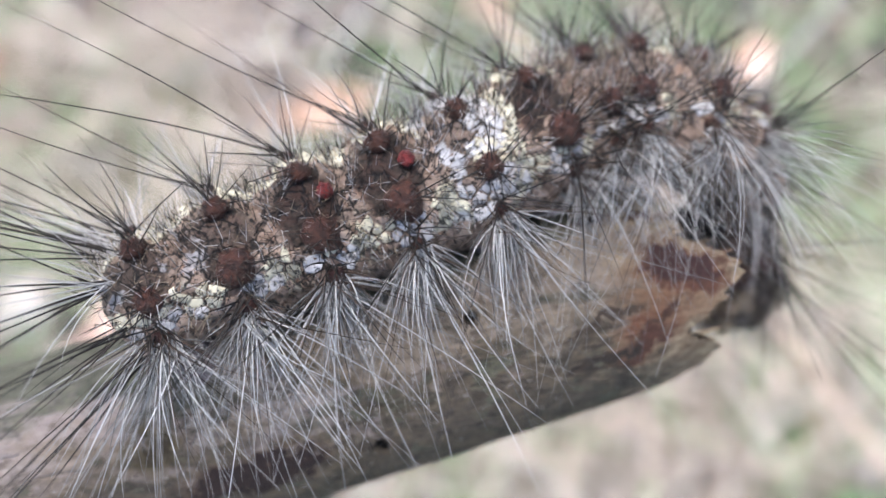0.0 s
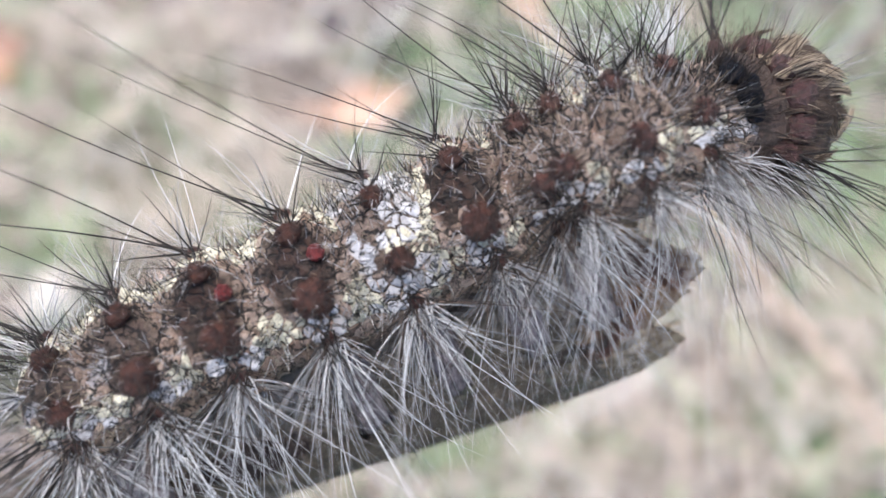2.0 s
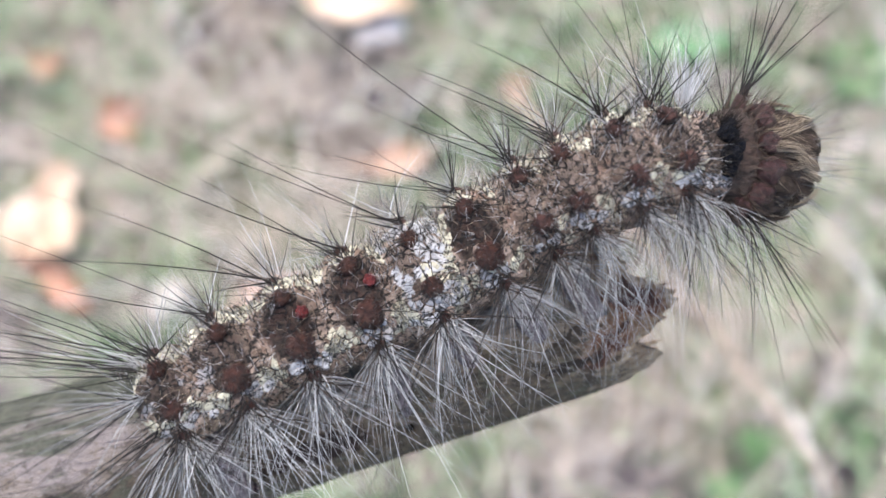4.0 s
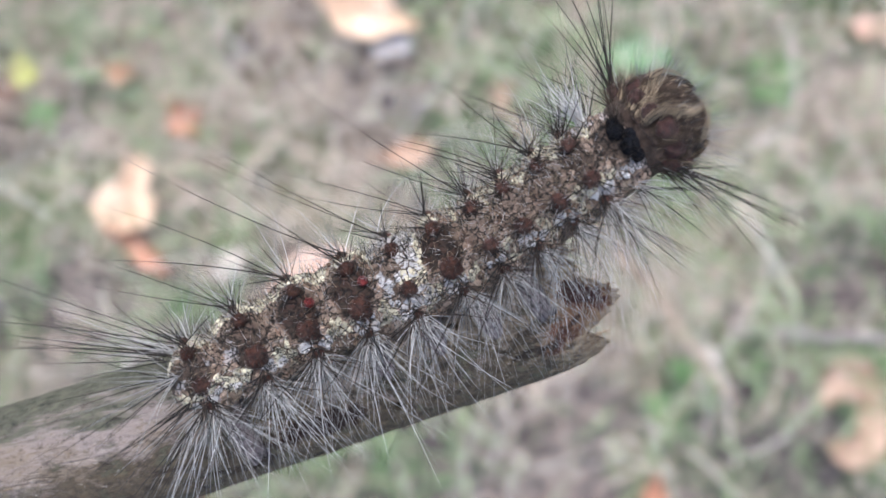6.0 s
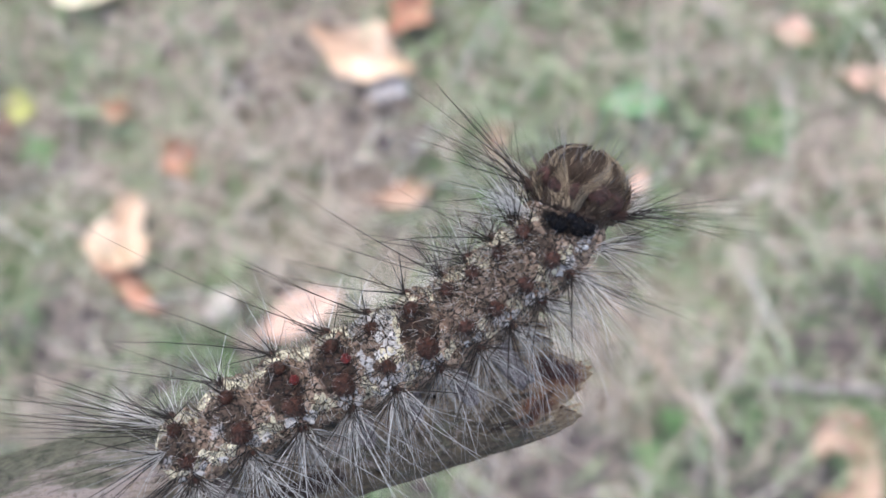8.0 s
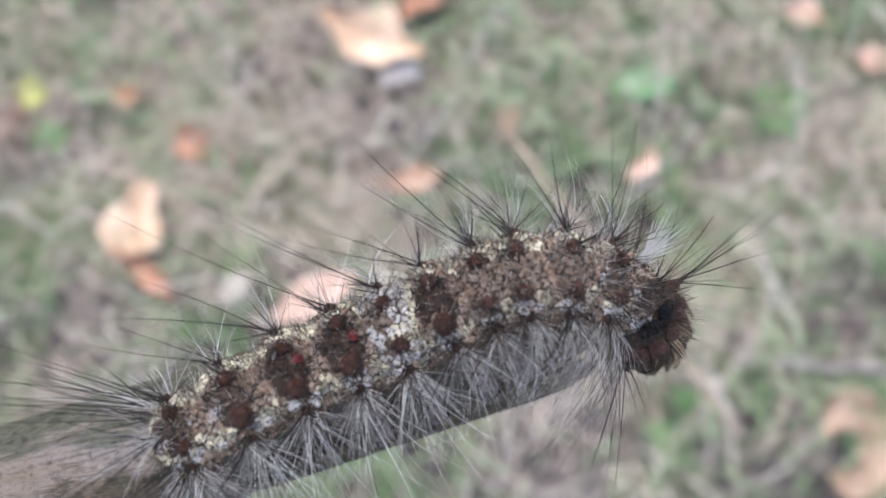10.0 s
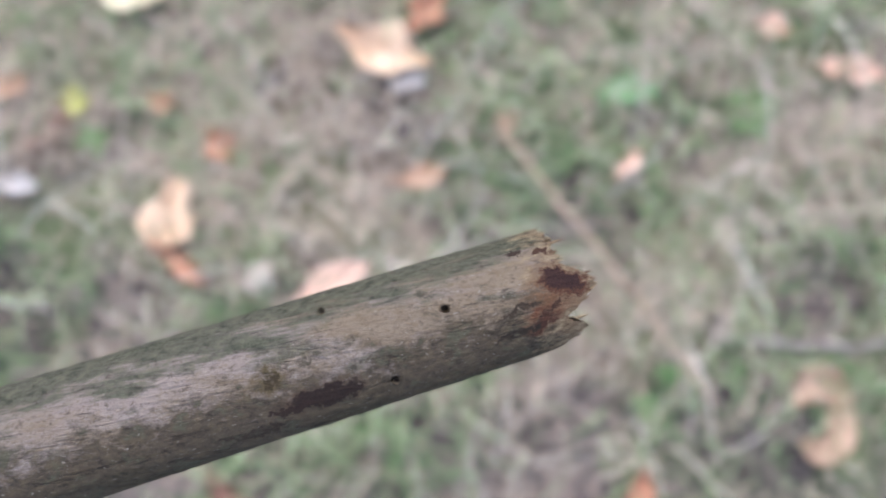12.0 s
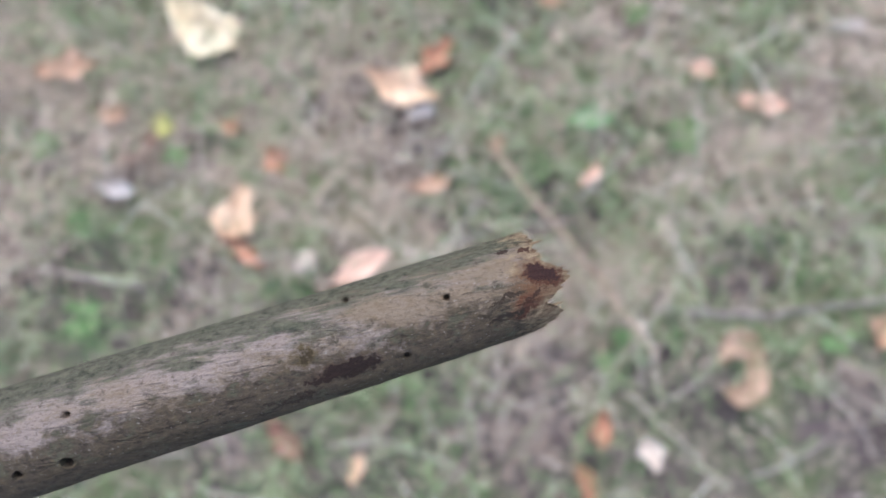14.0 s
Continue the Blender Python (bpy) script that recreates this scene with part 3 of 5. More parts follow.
def build_leaves():
    leaf("tan", -0.045, 0.160, 0.078, 0.036, -20, "large tan-orange dry oak leaf lying on grass", 1.5, 0.3, seed=3)
    leaf("red", -0.012, 0.190, 0.045, 0.022, 60, "rust-red leaf propped against a dry oak leaf", 2, 0.4, seed=33)
    leaf("tan", -0.205, 0.032, 0.056, 0.044, 78, "pale orange dry leaf with pointed tip on grass", 0.7, 0.2, seed=8)
    leaf("red", -0.197, -0.004, 0.052, 0.014, -45, "narrow red-brown curled leaf on dry grass", 1, 0.3, seed=4)
    leaf("red", -0.169, 0.084, 0.034, 0.020, -60, "small red-orange leaf fragment on grass", 1, 0.3, seed=5)
    leaf("red", -0.215, 0.118, 0.024, 0.014, -30, "tiny rust-coloured leaf scrap on grass", 1, 0.3, seed=35)
    leaf("pink", 0.312, 0.143, 0.052, 0.022, -12, "pinkish dry leaf lying flat on grass", 2, 0.15, seed=6)
    leaf("pink", 0.139, 0.071, 0.028, 0.015, 50, "small pale orange leaf among green grass", 1, 0.3, seed=9)
    leaf("orange", -0.019, 0.062, 0.046, 0.014, 5, "narrow orange leaf lying on brown thatch", 1, 0.2, seed=10)
    leaf("brown", 0.049, 0.104, 0.020, 0.014, 20, "tiny tan leaf scrap on grass", 1, 0.2, seed=11)
    leaf("pink", 0.254, 0.176, 0.028, 0.020, -20, "small pale pinkish leaf on grass", 1, 0.2, seed=12)
    leaf("cream", -0.245, 0.226, 0.085, 0.062, -40, "large bright cream leaf lying flat on grass", 0.6, 0.12, seed=16)
    leaf("green", 0.141, 0.125, 0.05, 0.016, 12, "fresh green leaf lying on grass", 0.3, 0.1, name="green_leaf", seed=13)
    leaf("yellow", -0.281, 0.119, 0.022, 0.018, 0, "small yellow-green leaf on grass", 0.3, 0.1, name="yellow_leaf", seed=14)
    leaf("white", -0.027, 0.136, 0.030, 0.018, 40, "pale grey-white leaf scrap on dark soil", 1, 0.2, seed=15)
    leaf("white", -0.326, 0.057, 0.042, 0.014, -20, "narrow silvery leaf scrap on grass", 0.6, 0.2, seed=17)
    leaf("pink", -0.084, -0.022, 0.064, 0.021, 22, "long pale pink dry leaf on thatch", 0.6, 0.2, seed=18)
    leaf("orange", -0.378, 0.176, 0.060, 0.026, 8, "dull orange curled leaf on grass", 2, 0.3, seed=19)
    leaf("orange", -0.330, 0.130, 0.026, 0.022, 30, "small faded orange leaf on grass", 1, 0.3, seed=20)
    leaf("maroon", -0.305, 0.100, 0.048, 0.020, 60, "dark maroon leaf half under grass", 1, 0.3, seed=21, z=0.006)
    crescent_leaf(0.278, -0.118)
    leaf("red", 0.146, -0.173, 0.036, 0.018, 75, "rust-orange leaf fragment on soil", 1, 0.4, seed=24)
    leaf("chalk", 0.189, -0.196, 0.034, 0.022, -70, "pale tan leaf standing in thatch", 1, 0.4, seed=25)
    leaf("red", 0.129, -0.228, 0.050, 0.018, -65, "red-brown leaf on dry grass", 1, 0.4, seed=26)
    leaf("tan", -0.084, -0.210, 0.028, 0.016, 80, "small tan leaf among green grass", 1, 0.3, seed=27)
    leaf("maroon", -0.155, -0.180, 0.055, 0.022, -50, "dull maroon leaf in green grass", 1, 0.3, seed=28, z=0.008)
    leaf("orange", 0.104, 0.253, 0.028, 0.020, 20, "small orange leaf on green grass", 1, 0.3, seed=29)
    leaf("white", 0.400, 0.225, 0.040, 0.012, -8, "thin silvery leaf scrap on thatch", 0.6, 0.2, seed=30)
    leaf("orange", 0.420, -0.080, 0.040, 0.024, 60, "faded orange leaf beside green weeds", 1, 0.3, seed=31)
    bm = bmesh.new()
    bmesh.ops.create_icosphere(bm, subdivisions=3, radius=0.0098)
    for v in bm.verts:
        v.co *= 1 + 0.3 * noise.noise(v.co * 110)
        v.co.x *= 1.25
        v.co.z *= 0.72
    pebble = tagged(mesh_object("pebble", bm, LEAF["chalk"]), "small rounded chalk-white pebble on grass", "pebble")
    pebble.matrix_basis = pose(-0.138, -0.016, 0.012, 0, 0, 60)
    clod = tagged(new("soil_clod"), "dark crumbly clod of bare earth", "soil")
    clod.matrix_basis = pose(-0.027, 0.098, 0.002)
    rng = random.Random(77)
    for n in range(16):
        bm = bmesh.new()
        size = 0.013 if n == 0 else rng.uniform(0.003, 0.008)
        bmesh.ops.create_icosphere(bm, subdivisions=2, radius=size)
        for v in bm.verts:
            v.co *= 1 + 0.45 * noise.noise(v.co / size * 1.4 + Vector((n * 3.1, 0, 0)))
            v.co.z *= 0.5
        crumb = part("crumb", bm, SOIL, clod)
        crumb.location = (0, 0, 0.003) if n == 0 else (rng.gauss(0, 0.012), rng.gauss(0, 0.015), size * 0.4)
    twig("dry_stem", ((0.040, 0.088, 0.046), (0.09, 0.028, 0.054), (0.133, -0.028, 0.054), (0.19, -0.105, 0.046)), 0.0021, STEM_BROWN, "long pinkish-tan dry stem lying across grass")
    twig("grey_twig", ((0.205, -0.060, 0.012), (0.30, -0.066, 0.016), (0.43, -0.050, 0.022)), 0.0042, TWIG_GREY, "grey weathered twig lying on thatch")
    for n, (a, b) in enumerate((((0.05, -0.16), (0.14, -0.13)), ((0.17, -0.14), (0.26, -0.23)), ((0.35, -0.12), (0.46, -0.20)), ((-0.30, 0.20), (-0.285, 0.26)), ((-0.245, 0.12), (-0.235, 0.03)), ((0.01, 0.10), (0.03, 0.045)), ((0.10, 0.24), (0.20, 0.17)), ((0.19, 0.20), (0.26, 0.11)), ((0.28, 0.04), (0.33, -0.03)))):
        twig("straw_stem", ((*a, 0.016), ((a[0] + b[0]) / 2, (a[1] + b[1]) / 2 + 0.004, 0.022), (*b, 0.016)), 0.0013 if n % 2 else 0.0009, GRASS_PALE, "pale bleached straw stem on thatch")
    sprig(-0.268, 0.088, 0.015, 8, "weed", "small bright green weed among dry grass", 50)
    sprig(0.236, 0.112, 0.024, 9, "weed", "spread of fresh green weed leaves in grass", 51)
    sprig(0.374, -0.088, 0.021, 9, "weed", "bright green weed beside a grey twig", 52)
    sprig(0.168, -0.088, 0.012, 9, "weed", "green weed leaves poking through thatch", 53)
    sprig(0.150, -0.112, 0.012, 9, "weed", "cluster of green weed leaves in dry grass", 54)
    sprig(-0.36, 0.02, 0.018, 8, "weed", "green weed in trodden grass", 55)
    sprig(-0.40, 0.10, 0.018, 8, "weed", "low green weed on brown soil", 56)
    sprig(-0.35, -0.07, 0.024, 9, "weed", "broad green weed leaves in short grass", 57)
    sprig(0.19, 0.24, 0.018, 8, "weed", "green weed in thin grass", 58)


build_leaves()


# ---------------------------------------------------------------- broken stick
AXIS_Z = -11 * MM  # the stick's own axis lies below its origin


def stick_radius(x):
    return (7.72 - 0.013 * (x - 0)) * MM


def tip_at(angle):
    """Where the broken end stops, in mm, round the stick (0 faces up, 90 the upper flank)."""
    y = math.sin(angle)
    stops = ((-1.0, 17.0), (-0.95, 19.0), (-0.88, 20.4), (-0.82, 21.5), (-0.74, 22.2), (-0.64, 22.2), (-0.6, 21.6), (-0.53, 20.9), (-0.45, 20.4), (-0.36, 21.4), (-0.2, 23.2), (-0.08, 24.1), (0.04, 24.4), (0.16, 23.6), (0.28, 22.4), (0.45, 21.2), (0.8, 21.0), (1.0, 20.4))
    front = np.interp(y, [s[0] for s in stops], [s[1] for s in stops])
    lit = max(0.0, min(1.0, 0.5 + 2.5 * math.cos(angle)))
    ragged = 0.6 * noise.noise((9 * math.cos(angle), 9 * y, 2)) + 0.9 * noise.noise((24 * math.cos(angle), 24 * y, 5)) + 0.6 * noise.noise((55 * math.cos(angle), 55 * y, 9))
    return lit * front + (1 - lit) * 20.5 + ragged


FOCUS = Vector((0, 0, 1.5 * MM))  # the lens is set to just above the bark


def build_stick():
    rows, cols, start = 640, 288, -150.0
    verts, faces = [], []
    turns = [6.28318 * j / cols for j in range(cols)]
    ends = [tip_at(a) for a in turns]
    for i in range(rows + 1):
        s = (i / rows) ** 0.62
        for a, end in zip(turns, ends):
            x = start + (end - start) * s
            c, y = math.cos(a), math.sin(a)
            r = stick_radius(x)
            r += 0.14 * MM * noise.noise((x * 0.12, 3 * c, 3 * y)) + 0.07 * MM * noise.noise((x * 0.7, 7 * c, 7 * y + 9)) + 0.05 * MM * noise.noise((x * 0.3, 14 * c, 14 * y))
            if x > 14:
                r -= 0.9 * MM * max(0, -y - 0.3) * ((x - 14) / 9) ** 2
            if c > 0:
                for px, py, pr in PITS:
                    far = math.hypot(x - px, y * r / MM - py) / pr
                    if far < 1.5:
                        r -= 2.2 * MM * max(0, 1 - far**4) if far < 1 else 0
                        r += 0.16 * MM * max(0, 1 - abs(far - 1.2) / 0.3)
            verts.append((x * MM, y * r, c * r + AXIS_Z))
    for i in range(rows):
        for j in range(cols):
            a, b = i * cols + j, i * cols + (j + 1) % cols
            faces.append((a, b, b + cols, a + cols))
    faces.append(tuple(reversed(range(cols))))
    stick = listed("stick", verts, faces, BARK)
    tagged(stick, "weathered grey-brown dead stick with a broken splintered end", "stick")
    # the torn core inside the end
    core = bmesh.new()
    rng = random.Random(3)
    loops = []
    for depth, scale in ((0.0, 0.985), (-0.8, 0.86), (-1.6, 0.6), (-1.9, 0.3), (-2.2, 0.02)):
        loop = []
        for j in range(0, cols, 3):
            a, end = turns[j], ends[j]
            mean = 21.0
            x = mean + (end - mean) * scale**1.5 + depth + rng.uniform(-0.35, 0.35) * (scale < 0.9)
            r = stick_radius(x) * scale
            if end > 14 and scale > 0.5:
                r -= 0.9 * MM * max(0, -math.sin(a) - 0.3) * ((end - 14) / 9) ** 2 * scale
            loop.append(core.verts.new((x * MM, math.sin(a) * r, math.cos(a) * r + AXIS_Z)))
        loops.append(loop)
    for a, b in zip(loops, loops[1:]):
        for j in range(len(a)):
            k = (j + 1) % len(a)
            core.faces.new((a[j], a[k], b[k], b[j]))
    # loose splinters along the break
    for n in range(16):
        bm = bmesh.new()
        a = rng.uniform(-1.5, 1.5)
        long, wide = rng.uniform(1.2, 3.2), rng.uniform(0.18, 0.45)
        base = tip_at(a) - 1.2
        r = stick_radius(base) * rng.uniform(0.86, 0.97)
        if a < -0.3:
            r *= 0.94
        rows = [(0.0, 1.0), (0.35, 0.9), (0.7, 0.55), (1.0, 0.08)]
        lines = []
        for s, w in rows:
            lines.append([bm.verts.new(((base + long * s) * MM, math.sin(a) * r + (v * wide * w + 0.15 * s * math.sin(n)) * MM, math.cos(a) * r + AXIS_Z + u * wide * 0.5 * w * MM)) for v, u in ((-0.5, 0), (0, 0.7), (0.5, 0), (0, -0.7))])
        for p, q in zip(lines, lines[1:]):
            for k in range(4):
                bm.faces.new((p[k], p[(k + 1) % 4], q[(k + 1) % 4], q[k]))
        bm.faces.new(lines[-1])
        if n == 0:
            bmesh.ops.translate(bm, verts=bm.verts, vec=-FOCUS)
        chip = part("splinter", bm, WOOD_CORE, stick)
        if n == 0:
            chip.location = FOCUS
            cam.data.dof.focus_object = chip
    part("torn_end", core, WOOD_CORE, stick, "torn orange-brown wood of the broken end")
    return stick


stick = build_stick()


# ---------------------------------------------------------------- caterpillar
SPINES = []


def spine_at(t, lean, points):
    """The body's line at a time: points in mm for every second segment from the tail; lean: how far the back leans, in degrees."""
    SPINES.append((t, lean, np.array(points, float)))


spine_at(0, 18, [(-10.7, 9.2, -3.0), (-0.3, 10.1, -4.1), (9.6, 10.9, -5.5), (18.7, 12.2, -8.5), (24.7, 10.5, -9.0), (29.2, 4.9, -14.0), (28.0, -3.1, -18.6)])
spine_at(0.5, 18, [(-10.2, 9.5, -3.4), (-0.4, 10.1, -4.1), (9.0, 10.1, -5.0), (16.9, 11.8, -8.5), (23.4, 10.4, -9.0), (29.3, 5.2, -14.0), (28.9, -3.1, -18.6)])
spine_at(1, 18, [(-10.9, 10.1, -4.1), (-1.9, 10.2, -4.3), (7.8, 10.3, -5.4), (16.8, 10.4, -8.2), (23.3, 9.0, -9.0), (28.7, 4.6, -14.0), (29.2, -3.7, -18.6)])
spine_at(1.5, 18, [(-12.7, 8.8, -2.6), (-3.6, 8.7, -2.4), (5.5, 7.8, -2.0), (16.0, 8.9, -4.2), (21.7, 8.6, -3.4), (27.5, 6.7, -5.6), (31.3, 1.9, -8.4)])
spine_at(2, 18, [(-15.4, 4.4, 0.4), (-5.6, 5.8, -0.2), (5.5, 6.9, -1.0), (15.5, 8.3, -0.5), (20.2, 8.6, 1.0), (25.9, 8.6, -1.0), (31.9, 8.1, -3.0)])
spine_at(2.5, 18, [(-15.7, 4.3, 0.4), (-5.7, 6.0, -0.4), (5.1, 7.1, -1.1), (14.9, 8.8, -0.5), (20.2, 9.3, 1.0), (25.9, 9.4, -0.5), (32.1, 8.9, -2.0)])
spine_at(2.7, 18, [(-16.1, 4.5, 0.3), (-5.9, 6.2, -0.5), (5.0, 7.1, -1.1), (15.1, 9.0, -0.5), (20.4, 9.6, 1.0), (26.1, 9.7, -0.5), (32.4, 9.1, -2.0)])
spine_at(4.8, 18, [(-16.8, 4.8, 0.2), (-6.3, 6.6, -0.7), (4.6, 8.1, -1.9), (14.8, 10.2, -0.5), (22.3, 11.5, 1.5), (28.5, 11.1, 2.0), (34.7, 7.7, 1.0)])
spine_at(5, 18, [(-16.8, 5.0, 0.1), (-6.2, 6.7, -0.8), (4.5, 8.0, -1.8), (14.7, 10.0, -0.5), (22.1, 11.5, 2.0), (28.7, 11.5, 3.0), (34.8, 10.1, 3.0)])
spine_at(5.5, 18, [(-16.7, 5.0, 0.1), (-6.3, 6.9, -0.9), (4.6, 8.0, -1.8), (15.0, 9.8, -0.5), (21.9, 11.1, 2.0), (29.0, 11.5, 3.0), (35.3, 11.4, 3.0)])
spine_at(6, 18, [(-17.3, 5.1, 0.1), (-6.3, 7.1, -1.1), (4.3, 7.9, -1.7), (13.8, 9.6, -0.5), (21.0, 11.6, 2.0), (26.6, 13.3, 3.5), (32.0, 15.0, 4.0)])
spine_at(6.5, 18, [(-17.5, 4.9, 0.2), (-6.3, 7.0, -1.0), (4.3, 7.9, -1.7), (14.0, 9.8, -0.5), (21.2, 11.9, 2.0), (27.0, 13.8, 3.5), (32.3, 15.6, 4.0)])
spine_at(7, 18, [(-17.5, 4.6, 0.3), (-6.3, 7.0, -1.0), (4.1, 8.0, -1.8), (13.7, 10.0, -0.5), (20.4, 12.6, 2.0), (25.3, 15.2, 3.5), (29.7, 19.3, 4.0)])
spine_at(7.5, 18, [(-17.7, 4.7, 0.2), (-6.3, 6.9, -1.0), (4.1, 7.9, -1.7), (13.8, 10.0, -0.5), (20.3, 12.8, 2.0), (25.4, 15.8, 3.5), (30.1, 19.8, 4.0)])
spine_at(8, 18, [(-17.6, 4.6, 0.3), (-6.3, 6.9, -0.9), (4.1, 8.0, -1.8), (13.7, 10.0, -0.5), (20.3, 12.8, 2.0), (25.0, 15.8, 3.5), (27.7, 19.3, 4.0)])
spine_at(8.5, 18, [(-17.5, 4.7, 0.3), (-6.2, 7.0, -1.0), (4.1, 8.1, -1.8), (13.7, 10.0, -0.5), (20.3, 12.6, 2.0), (25.1, 15.5, 3.5), (27.5, 20.0, 4.0)])
spine_at(8.8, 18, [(-17.8, 4.7, 0.3), (-6.4, 6.9, -1.0), (4.0, 8.0, -1.8), (13.5, 9.9, -0.5), (20.1, 12.4, 1.8), (25.2, 14.5, 2.0), (27.7, 16.6, -0.0)])
spine_at(9, 18, [(-17.6, 4.7, 0.3), (-6.2, 7.0, -1.0), (4.2, 8.0, -1.8), (13.7, 9.9, -0.5), (20.5, 12.1, 1.5), (25.9, 12.6, -1.0), (29.6, 11.3, -6.0)])
spine_at(9.2, 18, [(-17.7, 4.8, 0.2), (-6.2, 7.0, -1.0), (4.1, 8.1, -1.9), (13.6, 9.8, -0.5), (20.3, 11.7, 1.0), (26.4, 11.4, -3.0), (30.2, 8.0, -9.0)])
spine_at(10.25, 18, [(-17.4, 5.0, 0.3), (-6.3, 7.1, -0.8), (4.2, 8.0, -1.5), (13.9, 9.0, -1.0), (20.6, 8.0, -0.5), (26.0, 4.0, -3.5), (28.5, -1.0, -8.0)])
spine_at(10.7, 18, [(-16.0, 5.0, 0.0), (-6.0, 7.0, 0.0), (4.2, 8.0, 0.0), (13.9, 8.5, 0.0), (20.0, 8.0, 0.0), (25.0, 6.0, 0.0), (29.0, 3.0, 0.0)])
SEGMENTS = 13


def through_points(points, u):
    """A smooth line through control points, at u from 0 to 6."""
    k = min(int(u), len(points) - 2)
    f = u - k
    p1, p2 = points[k], points[k + 1]
    p0 = points[k - 1] if k else 2 * p1 - p2
    p3 = points[k + 2] if k + 2 < len(points) else 2 * p2 - p1
    return 0.5 * (2 * p1 + (p2 - p0) * f + (2 * p0 - 5 * p1 + 4 * p2 - p3) * f * f + (3 * p1 - p0 - 3 * p2 + p3) * f**3)


def segment_poses(t, points, lean):
    poses = []
    roll = np.interp(t, (0, 1, 2, 2.7), (38, 34, 10, 0))  # the front rolls over while the head hangs down
    for k in range(SEGMENTS):
        u = k / 2
        here = through_points(points, u)
        ahead = Vector(through_points(points, min(u + 0.25, 6)) - through_points(points, max(u - 0.25, 0))).normalized()
        tip = radians(lean + roll * max(0.0, min(1.0, (k - 5) / 4)))
        up = Vector((0, math.sin(tip), math.cos(tip)))
        side = up.cross(ahead).normalized()
        up = ahead.cross(side)
        m = Matrix((ahead, side, up)).transposed().to_4x4()
        m.translation = Vector(here) * MM
        poses.append(m)
    return poses


# radius and half length of each segment in mm, from the tail to the head
GIRTH = (3.7, 4.3, 4.5, 4.6, 4.7, 4.7, 4.6, 4.5, 4.4, 4.2, 3.8, 3.8, 4.2)
REACH = (3.4, 3.7, 3.6, 3.6, 3.6, 3.5, 3.2, 3.0, 2.9, 2.8, 2.5, 2.5, 3.0)
SKINS = (SKIN_TAIL, SKIN_TAIL, SKIN_BACK, SKIN_BACK, SKIN_SADDLE, SKIN_BACK, SKIN_FRONT, SKIN_FRONT, SKIN_FRONT, SKIN_NECK, SKIN_NECK, HEAD_SKIN, HEAD_SKIN)
DORSAL, FLANK, LOW = 0.46, 0.95, 1.45  # where the rows of warts run round the body, in radians from the back


def ring_radius(k, s, a):
    """How far a segment's skin lies from its axis, in mm: a plump ring with lumps where the warts sit."""
    girth = GIRTH[k]
    if k == 0:
        swell = math.sqrt(max(0, 1 - (min(s, 0) * 0.995) ** 2)) * (1 - 0.06 * max(s, 0) ** 2)
    elif k == SEGMENTS - 1:
        swell = math.sqrt(max(0, 1 - (max(s, 0) * 0.995) ** 2))
    else:
        swell = 1 - 0.2 * abs(s) ** 2.6
    y, z = math.sin(a), math.cos(a)
    r = girth * swell
    for wart in (DORSAL, FLANK, LOW):
        for sign in (-1, 1):
            gap = (a - sign * wart + math.pi) % 6.28318 - math.pi
            r += 0.45 * math.exp(-((gap / 0.2) ** 2) - (s / 0.45) ** 2)
    x = s * REACH[k]
    return r + 0.4 * noise.noise((x * 0.9 + 7 * k, y * girth * 0.9, z * girth * 0.9)) + 0.2 * noise.noise((x * 2.5, y * girth * 2.5 + 5 * k, z * girth * 2.5))


def on_skin(k, s, a, lift=0.0):
    r = ring_radius(k, s, a) + lift
    return Vector((s * REACH[k], math.sin(a) * r, math.cos(a) * r * 0.94)) * MM


def body_ring(k):
    rows, cols = 22, 64
    verts = [on_skin(k, 2 * i / rows - 1, 6.28318 * j / cols) for i in range(rows + 1) for j in range(cols)]
    faces = []
    for i in range(rows):
        for j in range(cols):
            a, b = i * cols + j, i * cols + (j + 1) % cols
            faces.append((a, a + cols, b + cols, b))
    faces.append(tuple(range(cols)))
    faces.append(tuple(reversed(range(rows * cols, (rows + 1) * cols))))
    return verts, faces


def wart_mesh(radius, seed):
    """A round knob with a grainy skin."""
    bm = bmesh.new()
    bmesh.ops.create_icosphere(bm, subdivisions=3, radius=radius)
    for v in bm.verts:
        v.co *= 1 + 0.2 * noise.noise(v.co / radius * 1.3 + Vector((seed * 1.7, 0, 0))) + 0.2 * noise.noise(v.co / radius * 4.5 + Vector((0, seed, 0)))
        v.co.z *= 0.8
    return bm


def skin_point(k, angle, s=0.0, lift=0.0):
    """A place on a segment's skin in its own space and the way out from it; angle 0 is the back, in radians."""
    out = Vector((0, math.sin(angle), math.cos(angle)))
    return Vector((s * REACH[k] * MM, 0, 0)) + out * ((GIRTH[k] + 0.3 + lift) * MM), out


